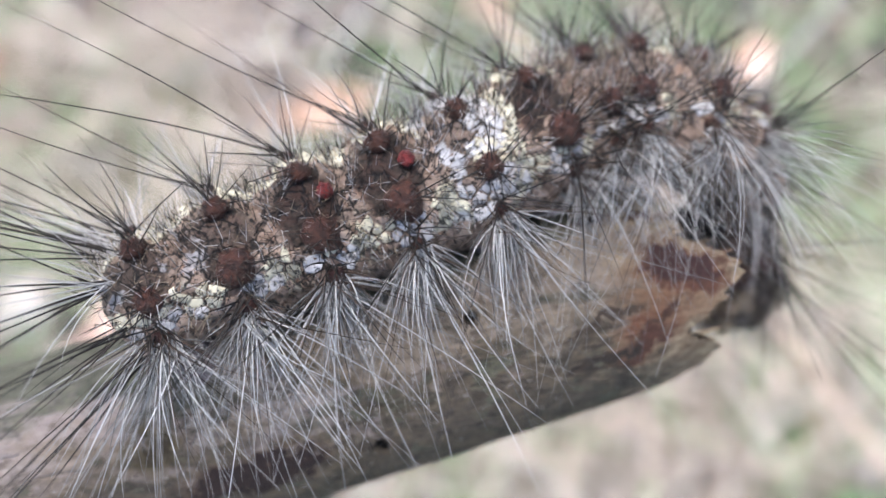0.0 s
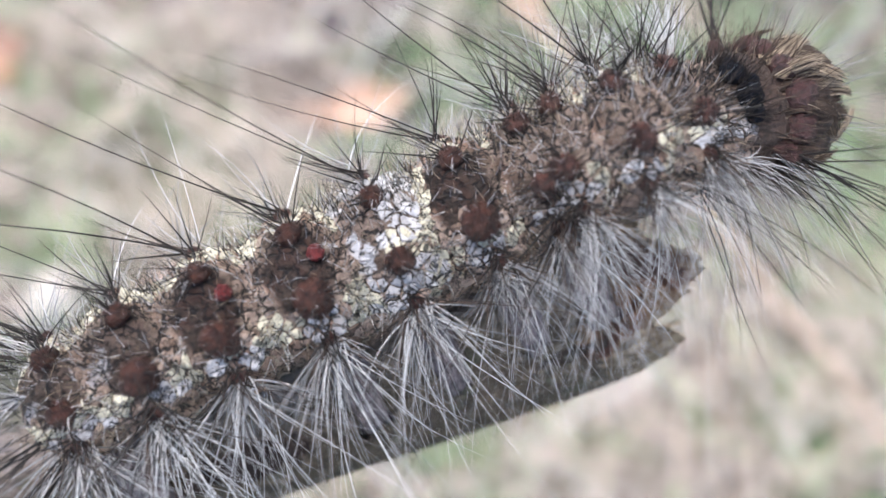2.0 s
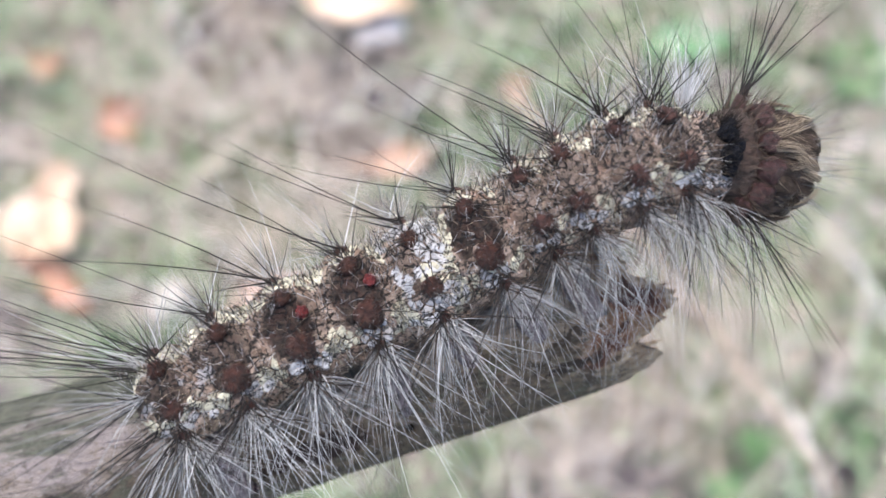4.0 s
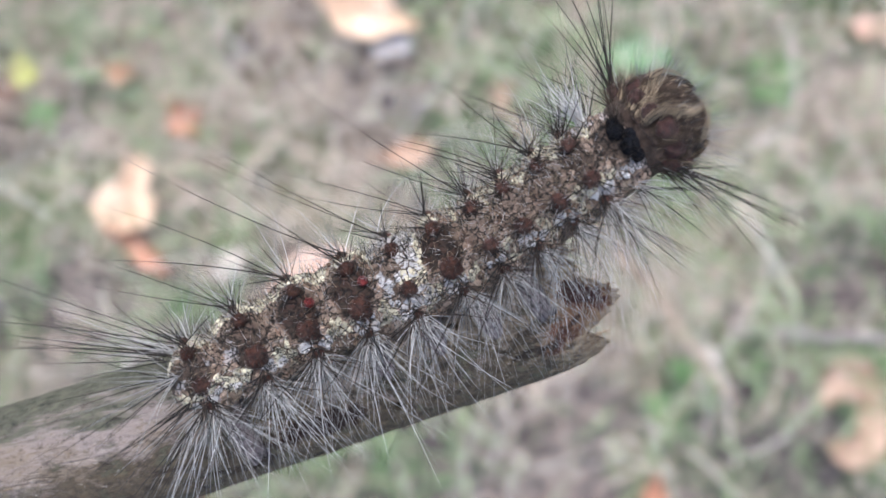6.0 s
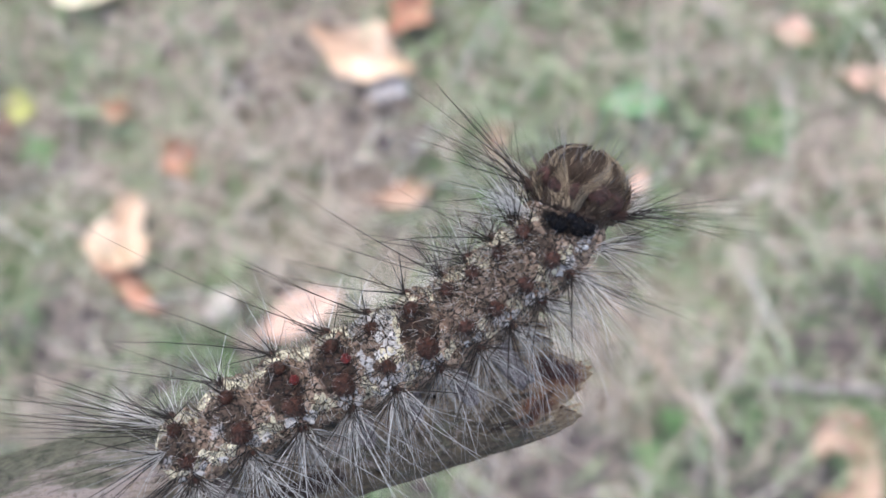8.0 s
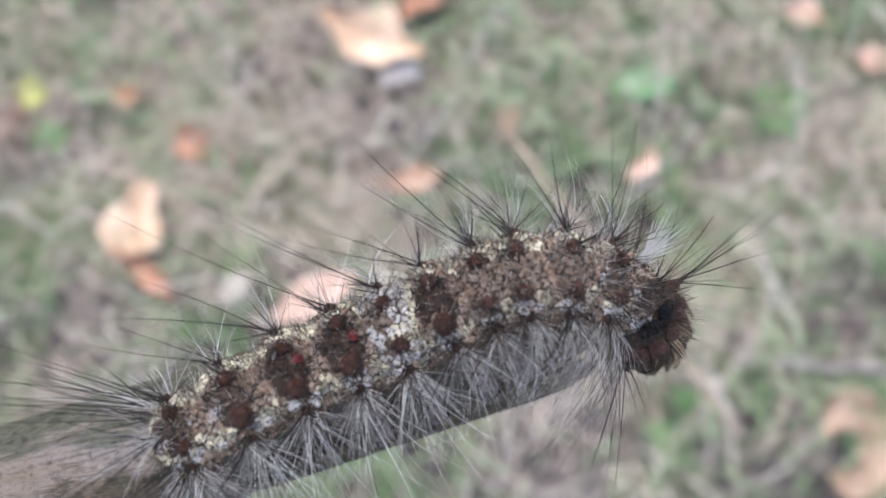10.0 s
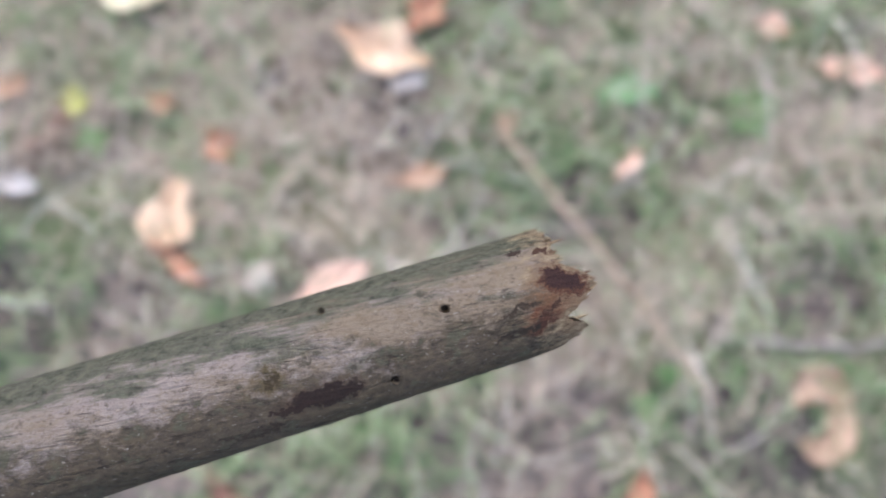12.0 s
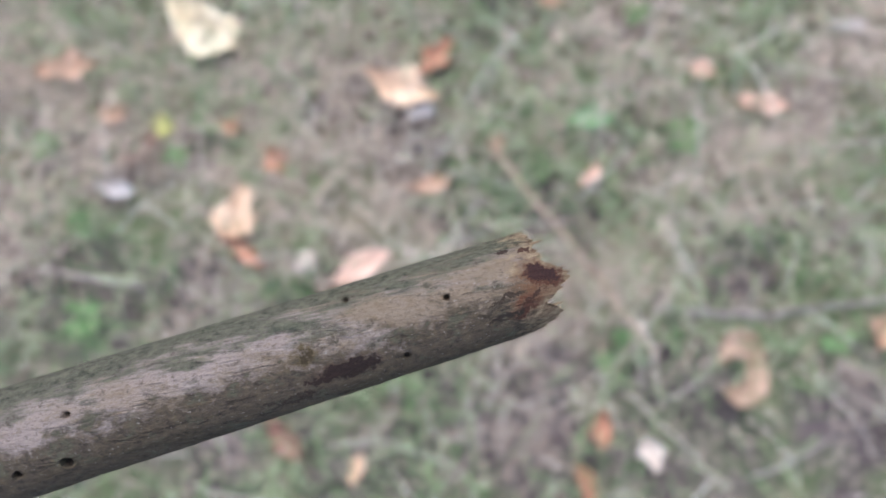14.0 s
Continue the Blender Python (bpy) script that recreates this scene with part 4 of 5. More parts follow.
def tuft(parent, k, angle, s, count, length, spread, radius, material, name, label, droop=0.0, back=0.0, rng=random, lift=0.0, shortest=0.5, bend=(0, 0), fan=0.0):
    """Bristles from one wart. spread: along the body and across it; fan: half the angle of an even fan along the body; droop: how far they hang; back: how far they sweep to the tail."""
    strands = Strands()
    base, out = skin_point(k, angle, s, lift)
    across = Vector((0, math.cos(angle), -math.sin(angle)))
    if angle < 0:
        across = -across
    for _ in range(count):
        if fan:
            turn = rng.uniform(-fan, fan)
            aim = (out + across * rng.gauss(0.35, spread[1])) * math.cos(turn) + Vector((math.sin(turn) - back, 0, 0))
        else:
            aim = out + Vector((rng.gauss(-back, spread[0]), 0, 0)) + across * rng.gauss(0, spread[1])
        start = base + Vector((rng.uniform(-0.8, 0.8) if fan else rng.uniform(-0.45, 0.45), rng.uniform(-0.3, 0.3), rng.uniform(-0.4, 0.2))) * MM
        loose = 0.3 if fan else 0.09
        fall = Vector((rng.gauss(bend[0], loose), rng.gauss(math.copysign(bend[1], angle), loose), -droop * rng.uniform(0.4, 1.7)))
        strands.add(start, aim, length * MM * rng.uniform(shortest, 1.1), radius * MM * rng.uniform(0.7, 1.25), fall, rings=7)
    return strands.done(name, material, parent, label)


def fuzz(parent, k, count, length, reach_angle, radius, material, name, label, rng, forward=0.0, flat=0.0):
    """Short hair all over a stretch of skin."""
    strands = Strands()
    for _ in range(count):
        a, s = rng.uniform(-reach_angle, reach_angle), rng.uniform(-0.95, 0.95)
        base, out = skin_point(k, a, s, -0.35)
        aim = out * (1 - flat) + Vector((forward + rng.gauss(0, 0.35 * (1 - flat)), rng.gauss(0, 0.3 * (1 - 0.6 * flat)), rng.gauss(0, 0.3 * (1 - 0.6 * flat))))
        strands.add(base, aim, length * MM * rng.uniform(0.5, 1.2), radius * MM, rings=4)
    return tagged(listed(name, strands.verts, strands.faces, material, parent), label, kind="stuff")


def clipped(cell, middle, away):
    """The part of a flat cell that lies nearer to 0 than to the point away."""
    kept = []
    for p, q in zip(cell, cell[1:] + cell[:1]):
        dp, dq = [(v[0] - middle[0]) * away[0] + (v[1] - middle[1]) * away[1] for v in (p, q)]
        if dp <= 0:
            kept.append(p)
        if (dp < 0) != (dq < 0):
            f = dp / (dp - dq)
            kept.append((p[0] + (q[0] - p[0]) * f, p[1] + (q[1] - p[1]) * f))
    return kept


def paleness(k, s, a):
    """How likely a spot of skin carries a pale plate: before and behind the warts of the back, and all over the saddle."""
    spots = math.exp(-(((abs(s) - 0.78) / 0.32) ** 2) - ((abs(a) - 0.7) / 0.22) ** 2)
    if k == 4:
        spots = max(0.95 * spots, math.exp(-(((s - 0.5) / 0.45) ** 2) - (max(0, abs(a) - 0.45) / 0.3) ** 2))
    if k == 5:
        spots = max(spots * 0.75, math.exp(-(((s + 0.9) / 0.25) ** 2) - (max(0, abs(a) - 0.3) / 0.3) ** 2))
    if k > 5:
        spots = (0.9 if k < 10 else 0.8) * math.exp(-(((s - 0.55) / 0.36) ** 2) - ((abs(a) - 0.6) / 0.2) ** 2)
    if k < 2:
        spots = max(spots, 0.95 * math.exp(-(((abs(s) - 0.7) / 0.4) ** 2) - ((abs(a) - 0.75) / 0.25) ** 2))
    spots = max(spots, 1.3 * math.exp(-((s / 0.36) ** 2) - ((abs(a) - FLANK + 0.17) / 0.14) ** 2))
    return spots + 0.42 * noise.noise((s * REACH[k] * 0.55 + 9 * k, a * 2.4, 3.0))


def pale_plates(parent, k, sign, rng):
    """Pale scaly slabs fitted to one another with dark cracks between, on one side of the back. Those on the side that shows are pieces of their own."""
    reach, girth, step = REACH[k], GIRTH[k], 0.66
    seeds = {}
    for i in range(-8, 9):
        for j in range(-1, 10):
            if rng.random() < 0.25:
                continue
            seeds[i, j] = ((i + rng.uniform(-0.42, 0.42) + 0.5 * (j % 2)) * step * 1.15, (j + rng.uniform(-0.42, 0.42)) * step * 0.9 + 0.1)
    joined, joints, taupe, taupes = [], [], [], []
    for (i, j), (u, v) in seeds.items():
        s, a = u / reach, sign * v / girth
        if abs(s) > 0.93 or not 0.02 < abs(a) < 1.25:
            continue
        pale = paleness(k, s, a) > (0.32 if k < 6 else 0.37)
        if not pale and (abs(a) < (0.47 if k != 5 else 0.36) + 0.45 * noise.noise((u, v, 8.0 + k)) or sign > 0 or rng.random() < (0.3 if k < 6 else 0.7)):
            continue
        cell = [(-0.9, -0.7), (0.9, -0.7), (0.9, 0.7), (-0.9, 0.7)]
        for di in (-2, -1, 0, 1, 2):
            for dj in (-2, -1, 0, 1, 2):
                other = seeds.get((i + di, j + dj))
                if other and (di or dj):
                    away = (other[0] - u, other[1] - v)
                    cell = clipped(cell, (away[0] / 2, away[1] / 2), away)
        if len(cell) < 3:
            continue
        rim = []
        for p, q in zip(cell, cell[1:] + cell[:1]):
            for f in (0.0, 0.5):
                rim.append(((p[0] + (q[0] - p[0]) * f), (p[1] + (q[1] - p[1]) * f)))
        shrink = rng.uniform(0.78, 0.94) if pale else rng.uniform(0.86, 1.04)
        rim = [(x * shrink * rng.uniform(0.84, 1.08), y * shrink * rng.uniform(0.84, 1.08)) for x, y in rim]
        n, up = len(rim), rng.uniform(0.05, 0.16)
        verts = []
        for scale, lift in ((1.0, -0.25), (0.97, up * 0.7), (0.72, up)):
            verts += [on_skin(k, max(-0.99, min(0.99, (u + x * scale) / reach)), sign * (v + y * scale) / girth, lift + rng.uniform(-0.02, 0.02)) for x, y in rim]
        faces = [(r * n + e, r * n + (e + 1) % n, (r + 1) * n + (e + 1) % n, (r + 1) * n + e) for r in (0, 1) for e in range(n)]
        faces.append(tuple(range(2 * n, 3 * n)))
        if sign > 0 or not pale:
            if sign > 0:
                faces = [tuple(reversed(f)) for f in faces]
            heap, links = (joined, joints) if pale else (taupe, taupes)
            base = len(heap)
            heap += verts
            links += [tuple(base + w for w in f) for f in faces]
            continue
        white = (k == 4 and noise.noise((u * 0.5, v * 0.5, 6)) > -0.05) or (k < 2 and v > 3.4) or k == 10 or abs(a) > 0.68 and abs(s) < 0.42
        listed("pale_plate", verts, faces, PLATE_WHITE if white else PLATE_CREAM if k < 6 else PLATE_TAN if rng.random() < 0.4 else PLATE_CREAM, parent)
    if taupe:
        tagged(listed("flank_scale", taupe, taupes, PLATE_TAUPE, parent), "taupe scales with dark cracks on the flank", kind="stuff")
    if joined:
        tagged(listed("far_plate", joined, joints, PLATE_WHITE if k in (4, 10) else PLATE_CREAM, parent), "pale scales on the far side", kind="stuff")


def place(ob, where, out):
    ob.matrix_basis = Matrix.Translation(where) @ out.to_track_quat("Z", "Y").to_matrix().to_4x4()
    return ob


def head_hair(ring, k, rng):
    """A dome of dense hair combed forward in overlapping rows of locks, dark brown below and tan on top."""

    def on_dome(a, s, lift):
        swell = math.sqrt(max(0.02, 1 - max(s, 0) ** 2))
        r = GIRTH[k] * swell + lift * swell
        return Vector((s * REACH[k] + lift * 0.5 * max(s, 0), math.sin(a) * r * 0.88, math.cos(a) * r * 0.95)) * MM

    dark, pale, under = Strands(), Strands(), Strands()
    for _ in range(1500):
        a, s = rng.uniform(-2.6, 2.6), rng.uniform(-0.6, 0.9)
        run, sway = rng.uniform(0.3, 0.7), rng.gauss(0, 0.12)
        under.path([on_dome(a + sway * f, min(1.0, s + run * f), 0.1 + 0.7 * f) for f in (0, 0.33, 0.66, 1)], 0.05 * MM)
    for row, start in enumerate((-0.85, -0.4, 0.05, 0.42)):
        count = (17, 16, 13, 9)[row]
        for n in range(count):
            middle = (n + 0.5 * (row % 2) - count / 2) * 4.7 / count + rng.gauss(0, 0.05)
            curve, tall, tint = rng.gauss(0, 0.18), rng.uniform(0.5, 1.6), rng.random()
            for _ in range(64):
                a, s = middle + rng.gauss(0, 0.065), start + rng.gauss(0, 0.06)
                run = rng.uniform(0.4, 0.8)
                # the lock draws together towards its tip
                points = [on_dome(a + (middle - a) * 0.35 * f + curve * f * f, min(1.02, s + run * f), 0.15 + tall * (f ** 0.8) + rng.gauss(0, 0.03)) for f in (0, 0.25, 0.5, 0.75, 1)]
                (pale if rng.random() < (0.8 if tint < 0.48 else 0.1) else dark).path(points, 0.045 * MM)
    under.done("under_hair", HAIR_UMBER, ring, "dark brown hair close to the head")
    dark.done("dark_combed_hair", HAIR_BROWN, ring, "brown locks combed forward")
    pale.done("combed_hair", HAIR_TAN, ring, "tan locks combed forward")


def build_segment(k, whole):
    rng = random.Random(40 + k)
    name = "head" if k == SEGMENTS - 1 else "tail_segment" if k == 0 else "segment"
    verts, faces = body_ring(k)
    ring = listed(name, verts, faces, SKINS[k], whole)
    if k < 10:
        big = k in (1, 2, 3, 5)
        for sign in (-1, 1):
            place(part("wart", wart_mesh((0.8 if sign > 0 else 1.15 if big else 0.85) * MM, k + 3 * sign), WART_BROWN if k < 6 else WART_DARK, ring, "chestnut-brown knobbly wart"), *skin_point(k, sign * DORSAL, 0.05, -0.05))
            pale_plates(ring, k, sign, rng)
            place(part("wart", wart_mesh(0.6 * MM, k + 20), WART_DARK, ring, "dark wart under the side hairs"), *skin_point(k, sign * (FLANK + 0.08), 0.0, 0.0))
            tuft(ring, k, sign * DORSAL, 0.05, 14 if k < 6 else 16, 4.6, (1.1, 1.0), 0.058, HAIR_BLACK, "bristle_tuft", "short black bristles", 0, 0.05, rng)
            tuft(ring, k, sign * DORSAL, 0.05, 14, 2.2, (1.4, 1.4), 0.034, HAIR_WHITE, "wart_hair", "short pale hairs on the wart", 0.3, 0.05, rng)
            # flank: black bristles above, long pale hairs fanning down
            sweep, near, bend = (0.32 if k < 5 else -0.2 if k < 7 else -0.6), sign < 0, (0.1, 0.3) if k < 5 else (-0.15, 0.3) if k < 7 else (-0.55, 0.4)
            tuft(ring, k, sign * (FLANK - 0.12), 0.0, 10 if near else 7 if k < 6 else 10, 7.0 if near else 6.0, (0.7, 0.5), 0.064, HAIR_BLACK, "bristle_tuft", "stiff black bristles", 0, 0.1, rng, 0.3)
            many = 1.0 if near else 0.12 if k < 6 else 0.4
            fine = 1.0 if k < 5 else 0.75
            tuft(ring, k, sign * (FLANK + 0.1), 0.0, int((18 if k < 5 else 16) * many), 8.5 if k < 5 else 10.0, (0, 0.3), 0.043 * fine, HAIR_WHITE, "hair_tuft", "long white side hairs", 0.35, sweep, rng, 0.4, bend=bend, fan=1.15)
            tuft(ring, k, sign * (FLANK + 0.12), 0.0, int((9 if k < 5 else 4) * many), 8.2, (0, 0.3), 0.06 * fine, HAIR_BRIGHT, "hair_tuft", "thick bright white side hairs", 0.4, sweep, rng, 0.4, bend=bend, fan=1.05)
            tuft(ring, k, sign * (FLANK + 0.1), 0.0, int(22 * many), 8.0, (0, 0.4), 0.045 * fine, HAIR_GREY, "hair_tuft", "dark grey side hairs", 0.3, sweep, rng, 0.4, bend=bend, fan=1.3)
            tuft(ring, k, sign * (FLANK + 0.05), 0.0, int(14 * many), 7.0, (0, 0.45), 0.05, HAIR_UMBER, "hair_tuft", "dark brown side hairs", 0.2, sweep, rng, 0.3, bend=bend, fan=1.4)
            tuft(ring, k, sign * LOW, 0.1, 16 if near else 3, 7.5, (0, 0.35), 0.042 * fine, HAIR_WHITE, "hair_tuft", "white hairs under the flank", 0.3, sweep, rng, bend=bend, fan=1.1)
            tuft(ring, k, sign * (LOW - 0.15), -0.2, 18, 5.0, (0.6, 0.4), 0.042, HAIR_GREY, "hair_tuft", "short grey hairs under the flank", 0.2, sweep, rng)
        # far-reaching single hairs, mostly swept back
        for sign in (-1, 1):
            tuft(ring, k, sign * 0.95, 0.0, 2 if sign > 0 else 1, 25.0 if k < 7 else 17.0, (0.22, 0.16), 0.064, HAIR_BLACK, "long_hair", "single very long black hairs", 0.0, 0.8 if k < 7 else 0.5, rng, shortest=0.6)
        fuzz(ring, k, 160 if k < 6 else 110, 2.0 if k < 6 else 1.7, 0.9, 0.034, HAIR_BLACK, "fuzz", "short dark fuzz on the back", rng)
        fuzz(ring, k, 80 if k < 6 else 110, 1.5, 1.0, 0.032, HAIR_TAN, "brown_fuzz", "short brown fuzz on the back", rng)
        fuzz(ring, k, 110, 1.8, 1.1, 0.03, HAIR_WHITE, "pale_fuzz", "short pale fuzz on the back", rng)
    if k in (2, 3):
        gland = part("gland", wart_mesh(0.52 * MM, k + 9), WART_RED, ring, "dull red gland on the back")
        place(gland, *skin_point(k, 0.05, 0.35, -0.2))
    if k == 0:
        for angle in (-1.3, -0.7, 0.0, 0.7, 1.3):
            tuft(ring, k, angle, -0.55, 8, 19.0, (0.4, 0.34), 0.066, HAIR_BLACK, "tail_bristle", "long black tail bristles", 0.05, 1.3, rng, shortest=0.35)
            tuft(ring, k, angle * 1.4, -0.4, 12, 12.0, (0.45, 0.45), 0.045, HAIR_WHITE, "tail_hair", "long pale tail hairs", 0.2, 1.2, rng)
    if k == 10:
        fuzz(ring, k, 200, 1.3, 0.9, 0.035, HAIR_BLACK, "fuzz", "dark fuzz on the neck", rng)
    if k == 11:
        for n, angle in enumerate((-0.62, -0.34, -0.1, 0.12, 0.36)):
            hump = part("hump", wart_mesh((0.62, 0.85, 0.6, 0.8, 0.6)[n] * MM, 42 + 5 * n), BLACK_SKIN, ring, "blue-black velvet fold across the neck")
            place(hump, *skin_point(k, angle, (-0.7, -0.75, -0.55, -0.85, -0.75)[n], -0.25))
        crest = Strands()
        for _ in range(200):
            where, out = skin_point(k, rng.uniform(-2.2, 2.0), rng.uniform(-0.3, 1.0), 0.0)
            crest.add(where, out + Vector((rng.gauss(0.7, 0.4), rng.gauss(0, 0.35), rng.gauss(0, 0.2))), rng.uniform(1.5, 3.2) * MM, 0.045 * MM, rings=4)
        crest.done("crest_hair", HAIR_BROWN, ring, "brown hair rising behind the head")
        band = Strands()
        for _ in range(130):
            where, out = skin_point(k, rng.uniform(-0.7, 0.5), rng.uniform(-1.1, -0.6), -0.1)
            band.add(where, out + Vector((rng.gauss(0.2, 0.4), rng.gauss(0, 0.4), 0)), rng.uniform(0.6, 1.5) * MM, 0.045 * MM, rings=4)
        tagged(band.done("velvet_band", HAIR_BLACK, ring, "short black velvet hair across the neck"), kind="stuff")
        for angle in (-2.0, -1.65, -0.95, -0.5, 0.0, 0.5, 0.95):
            knob = part("wart", wart_mesh(rng.uniform(0.8, 1.15) * MM, int(40 + angle * 9)), STALK_BROWN, ring, "purple-brown wart behind the head")
            place(knob, *skin_point(k, angle, 0.55 + rng.uniform(-0.15, 0.25), 0.05))
    if k == 10:
        pale_plates(ring, k, -1, rng)
    if k == 10:
        tuft(ring, k, 1.0, -0.3, 60, 5.5, (0.28, 0.3), 0.055, HAIR_BRIGHT, "white_tuft", "white hair behind the neck", 0.0, 0.0, rng)
    if k in (9, 10, 11):
        for sign in (-1, 1):
            tuft(ring, k, sign * 1.3, 0.0, 15 if sign < 0 else 3, 10.0, (0.45, 0.35), 0.028, HAIR_WHITE, "hair_tuft", "long pale neck hairs", 0.35, -1.0, rng, bend=(-0.4, 0.4))
            tuft(ring, k, sign * 1.75, 0.0, 12 if sign < 0 else 4, 8.0, (0.5, 0.35), 0.028, HAIR_WHITE, "hair_tuft", "long pale neck hairs", 0.35, -0.5, rng)
            tuft(ring, k, sign * 1.5, 0.0, 8, 12.0, (0.4, 0.3), 0.055, HAIR_BLACK, "bristle_tuft", "long black neck bristles", 0.15, -0.5, rng)
    if k == 11:
        for sign in (-1, 1):
            where, out = skin_point(k, sign * 1.25, 0.2, 0.2)
            bm = bmesh.new()
            bmesh.ops.create_cone(bm, cap_ends=True, segments=16, radius1=1.0 * MM, radius2=0.4 * MM, depth=2.2 * MM)
            for v in bm.verts:
                v.co *= 1 + 0.12 * noise.noise(v.co * 1800)
            place(part("horn", bm, STALK_BROWN, ring, "red-brown stalk that carries a hair pencil"), where, out)
            tuft(ring, k, sign * 1.25, 0.2, 11, 18.0, (0.3, 0.32), 0.07, HAIR_BLACK, "hair_pencil", "spreading black hair pencil", 0.0, -0.4, rng, 0.9, shortest=0.3)
            tuft(ring, k, sign * 1.2, 0.2, 36, 2.4, (0.6, 0.6), 0.05, HAIR_UMBER, "velvet_tuft", "thick dark fur round the stalk", 0.0, -0.1, rng, 0.0)
    if k == SEGMENTS - 1:
        head_hair(ring, k, rng)
        halo = Strands()
        for _ in range(110):
            a, s = rng.uniform(-2.6, 2.6), rng.uniform(-0.1, 0.95)
            swell = math.sqrt(1 - s * s)
            way = Vector((0.5 + 0.8 * s, math.sin(a) * swell, math.cos(a) * swell))
            base = Vector((s * REACH[k], math.sin(a) * GIRTH[k] * swell, math.cos(a) * GIRTH[k] * swell * 0.94)) * MM
            halo.add(base, way + Vector((0, rng.gauss(0, 0.25), rng.gauss(0, 0.25))), rng.uniform(2.5, 7.5) * MM, 0.032 * MM, Vector((0.1, 0, -0.25)))
        halo.done("face_hair", HAIR_GREY, ring, "thin grey hairs round the face")
    # stubby legs
    if k in (0, 3, 4, 5, 6):
        for sign in (-1, 1):
            bm = bmesh.new()
            bmesh.ops.create_cone(bm, cap_ends=True, segments=18, radius1=0.9 * MM, radius2=1.7 * MM, depth=7.0 * MM)
            bmesh.ops.subdivide_edges(bm, edges=[e for e in bm.edges if abs(e.verts[0].co.z - e.verts[1].co.z) > 0.001], cuts=5)
            for v in bm.verts:
                # a fleshy stump that flares into a gripping foot
                flare = 1 + 0.35 * max(0, -v.co.z / (3.5 * MM) - 0.55) + 0.1 * math.sin(v.co.z * 4200)
                v.co.x, v.co.y = v.co.x * flare, v.co.y * flare
                v.co *= 1 + 0.14 * noise.noise(v.co * 1100)
            leg = part("proleg", bm, SKIN_LEG, ring, "stubby pale mottled leg gripping the bark")
            leg.matrix_basis = pose(0, 3.0 * MM, -(GIRTH[k] + 0.2) * MM, 24) if sign > 0 else pose(0, -5.6 * MM, -4.2 * MM, -52)
            if sign < 0:
                for n in (-1, 1):
                    claw = part("claw", wart_mesh(0.6 * MM, k + n), CLAW, ring, "dark purple hooked foot pad")
                    claw.matrix_basis = leg.matrix_basis @ pose(0.7 * n * MM, 0, -3.4 * MM, 0, 20 * n)
    return ring


caterpillar = tagged(new("caterpillar"), "hairy mottled brown, cream and black caterpillar with white side hairs", "caterpillar")
rings = [build_segment(k, caterpillar) for k in range(SEGMENTS)]


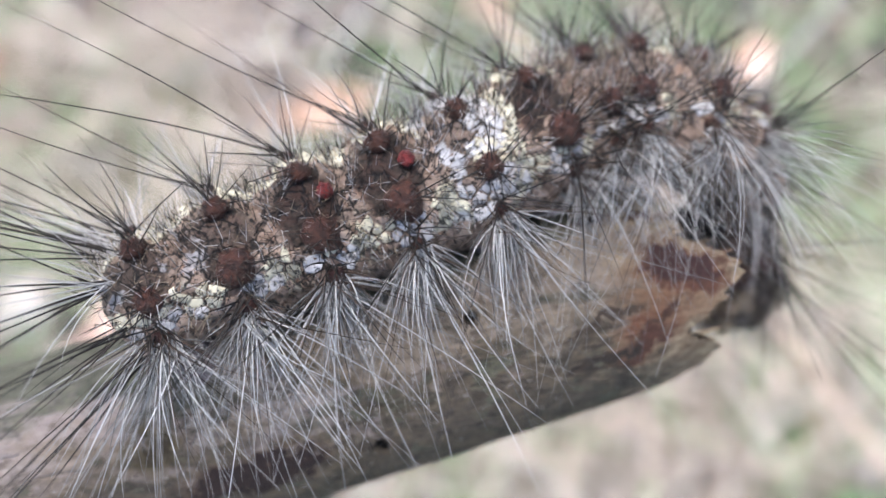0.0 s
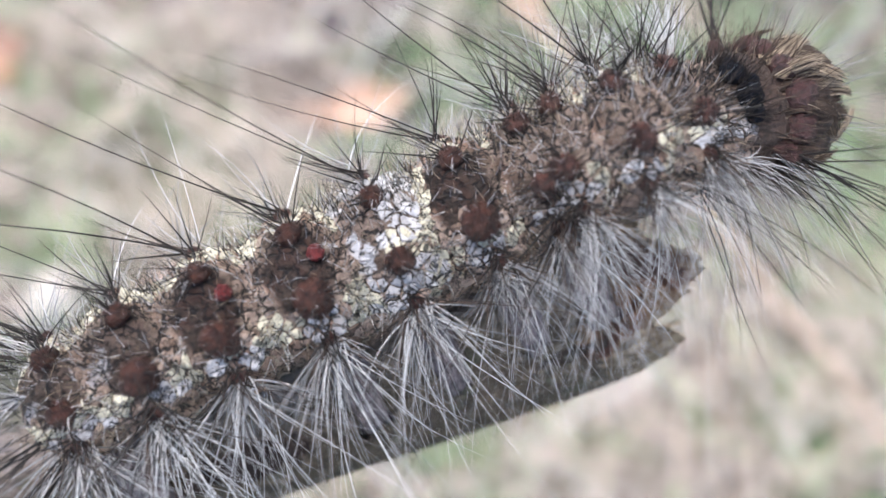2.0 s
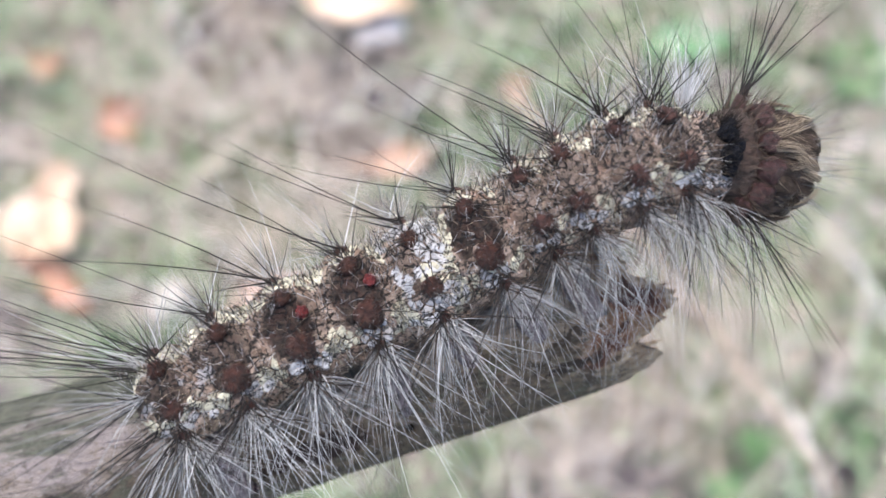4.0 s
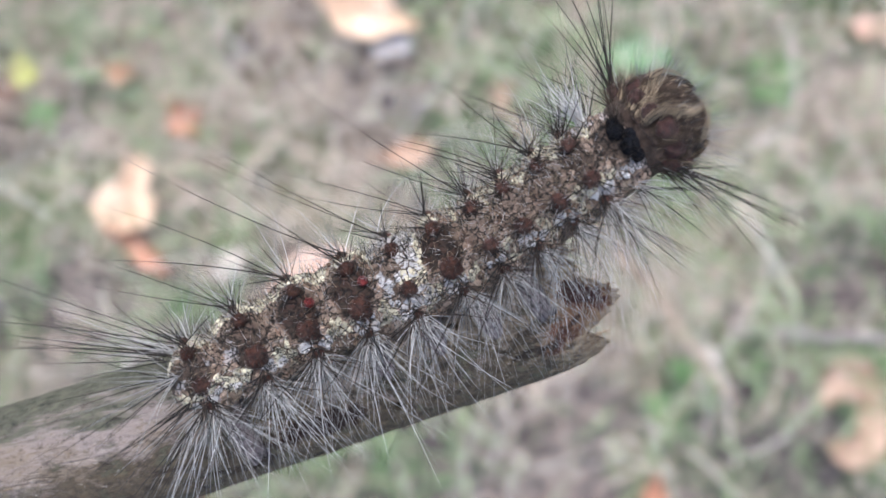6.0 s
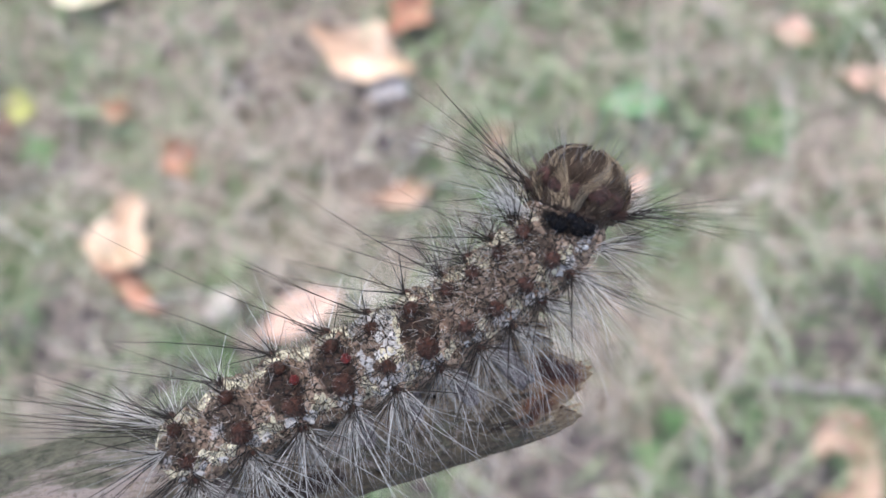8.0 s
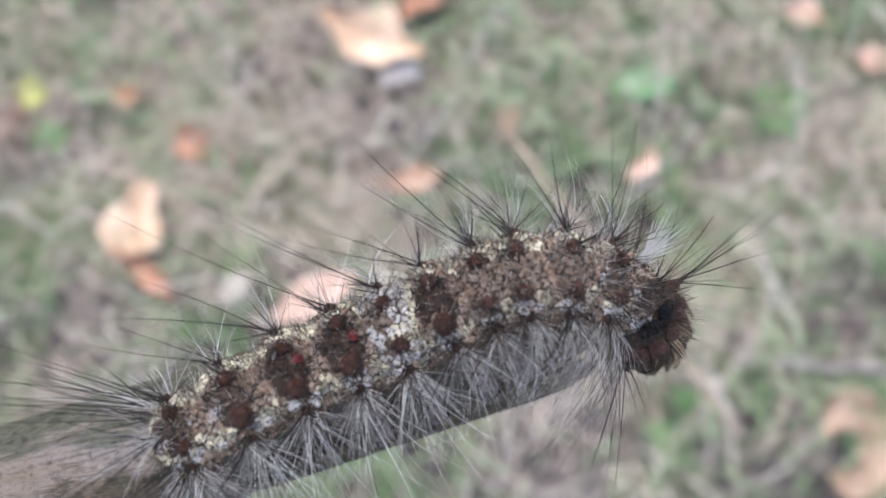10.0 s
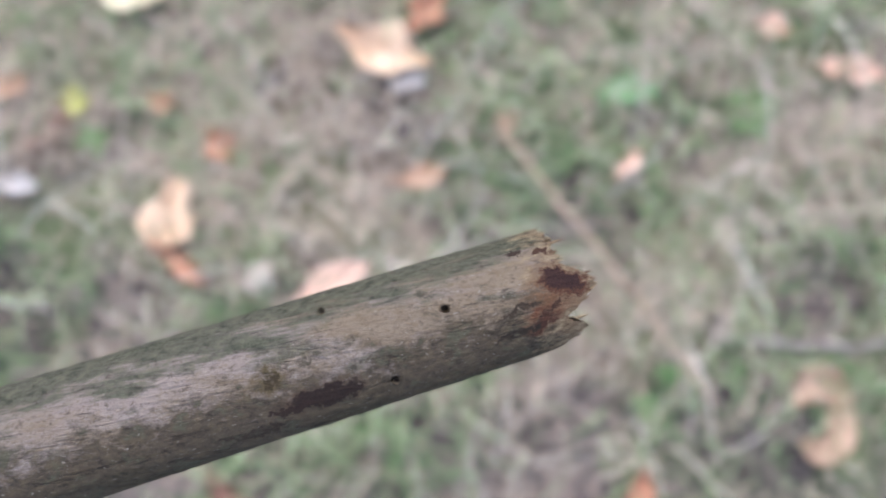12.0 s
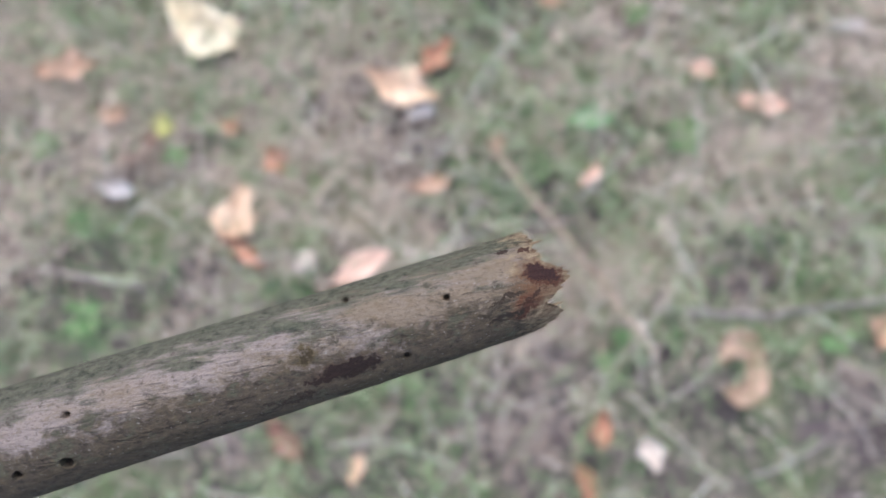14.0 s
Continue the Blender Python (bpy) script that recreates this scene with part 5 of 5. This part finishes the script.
# ---------------------------------------------------------------- what moves
STICK_ROWS = [
    (0, pose(0.0554, -0.0544, 0.2464, 13.78, 3.31, 17.66)),
    (0.5, pose(0.0499, -0.0490, 0.2545, 12.28, 3.08, 17.52)),
    (1, pose(0.0403, -0.0403, 0.2689, 8.41, 2.07, 17.28)),
    (1.5, pose(0.0372, -0.0384, 0.2631, 8.14, 1.89, 17.36)),
    (2, pose(0.0344, -0.0427, 0.2492, 10.82, 2.20, 19.10)),
    (2.5, pose(0.0404, -0.0529, 0.2602, 13.30, 2.54, 20.22)),
    (2.7, pose(0.0396, -0.0532, 0.2652, 13.10, 2.32, 20.12)),
    (4.8, pose(0.0062, -0.0563, 0.4342, 5.40, -1.42, 16.74)),
    (5, pose(0.0053, -0.0468, 0.4511, 4.13, -1.15, 17.90)),
    (5.5, pose(0.0009, -0.0413, 0.4608, 3.08, -0.82, 17.91)),
    (6, pose(0.0040, -0.0456, 0.4590, 3.60, -0.91, 17.70)),
    (6.5, pose(0.0057, -0.0360, 0.4575, 3.73, -0.92, 17.42)),
    (7, pose(0.0089, -0.0285, 0.4573, 4.02, -1.00, 17.07)),
    (7.5, pose(0.0066, -0.0257, 0.4553, 4.15, -1.08, 16.94)),
    (8, pose(0.0064, -0.0328, 0.4545, 4.70, -1.23, 17.09)),
    (8.5, pose(0.0050, -0.0347, 0.4533, 4.53, -1.20, 17.24)),
    (8.8, pose(0.0026, -0.0374, 0.4530, 4.45, -1.18, 17.31)),
    (9, pose(0.0010, -0.0393, 0.4527, 4.40, -1.16, 17.35)),
    (9.2, pose(0.0006, -0.0387, 0.4533, 4.34, -1.20, 17.87)),
    (11.3, pose(-0.0063, -0.0267, 0.4770, 3.17, -0.98, 17.41)),
    (11.5, pose(-0.0068, -0.0398, 0.4829, 4.47, -1.37, 17.30)),
    (12, pose(-0.0057, -0.0484, 0.5064, 4.84, -1.51, 17.25)),
    (12.5, pose(-0.0059, -0.0601, 0.5301, 5.17, -1.61, 17.30)),
    (13, pose(-0.0058, -0.0735, 0.5646, 5.91, -1.87, 17.34)),
    (13.5, pose(-0.0056, -0.0849, 0.6026, 6.43, -2.05, 17.34)),
    (14, pose(-0.0106, -0.0939, 0.6495, 6.87, -2.23, 17.49)),
]


def motions():
    walk(stick, STICK_ROWS)
    # the caterpillar rides on the stick, lets go and drops into the grass below
    ride = [row for row in STICK_ROWS if row[0] <= 9.2]
    held = ride[-1][1].copy()
    later = [row for row in STICK_ROWS if row[0] > 9.2][0][1]
    loose = held.lerp(later, 0.45)
    fallen = loose.copy()
    fallen.translation = Vector(LANDING)
    over = loose @ pose(0.002, 0.010, -0.004, -35)
    clear = loose @ pose(0.003, 0.016, -0.05, -50)
    walk(caterpillar, ride + [(10.2, loose), (10.33, over), (10.43, clear), (10.63, fallen), (CLIP, fallen)])
    rows = [[] for _ in rings]
    for t, lean, points in SPINES:
        for k, m in enumerate(segment_poses(t, points, lean)):
            rows[k].append((t, m))
    for ring, keyed in zip(rings, rows):
        walk(ring, keyed + [(CLIP, keyed[-1][1])])


LANDING = (-0.095, -0.07, 0.018)
motions()
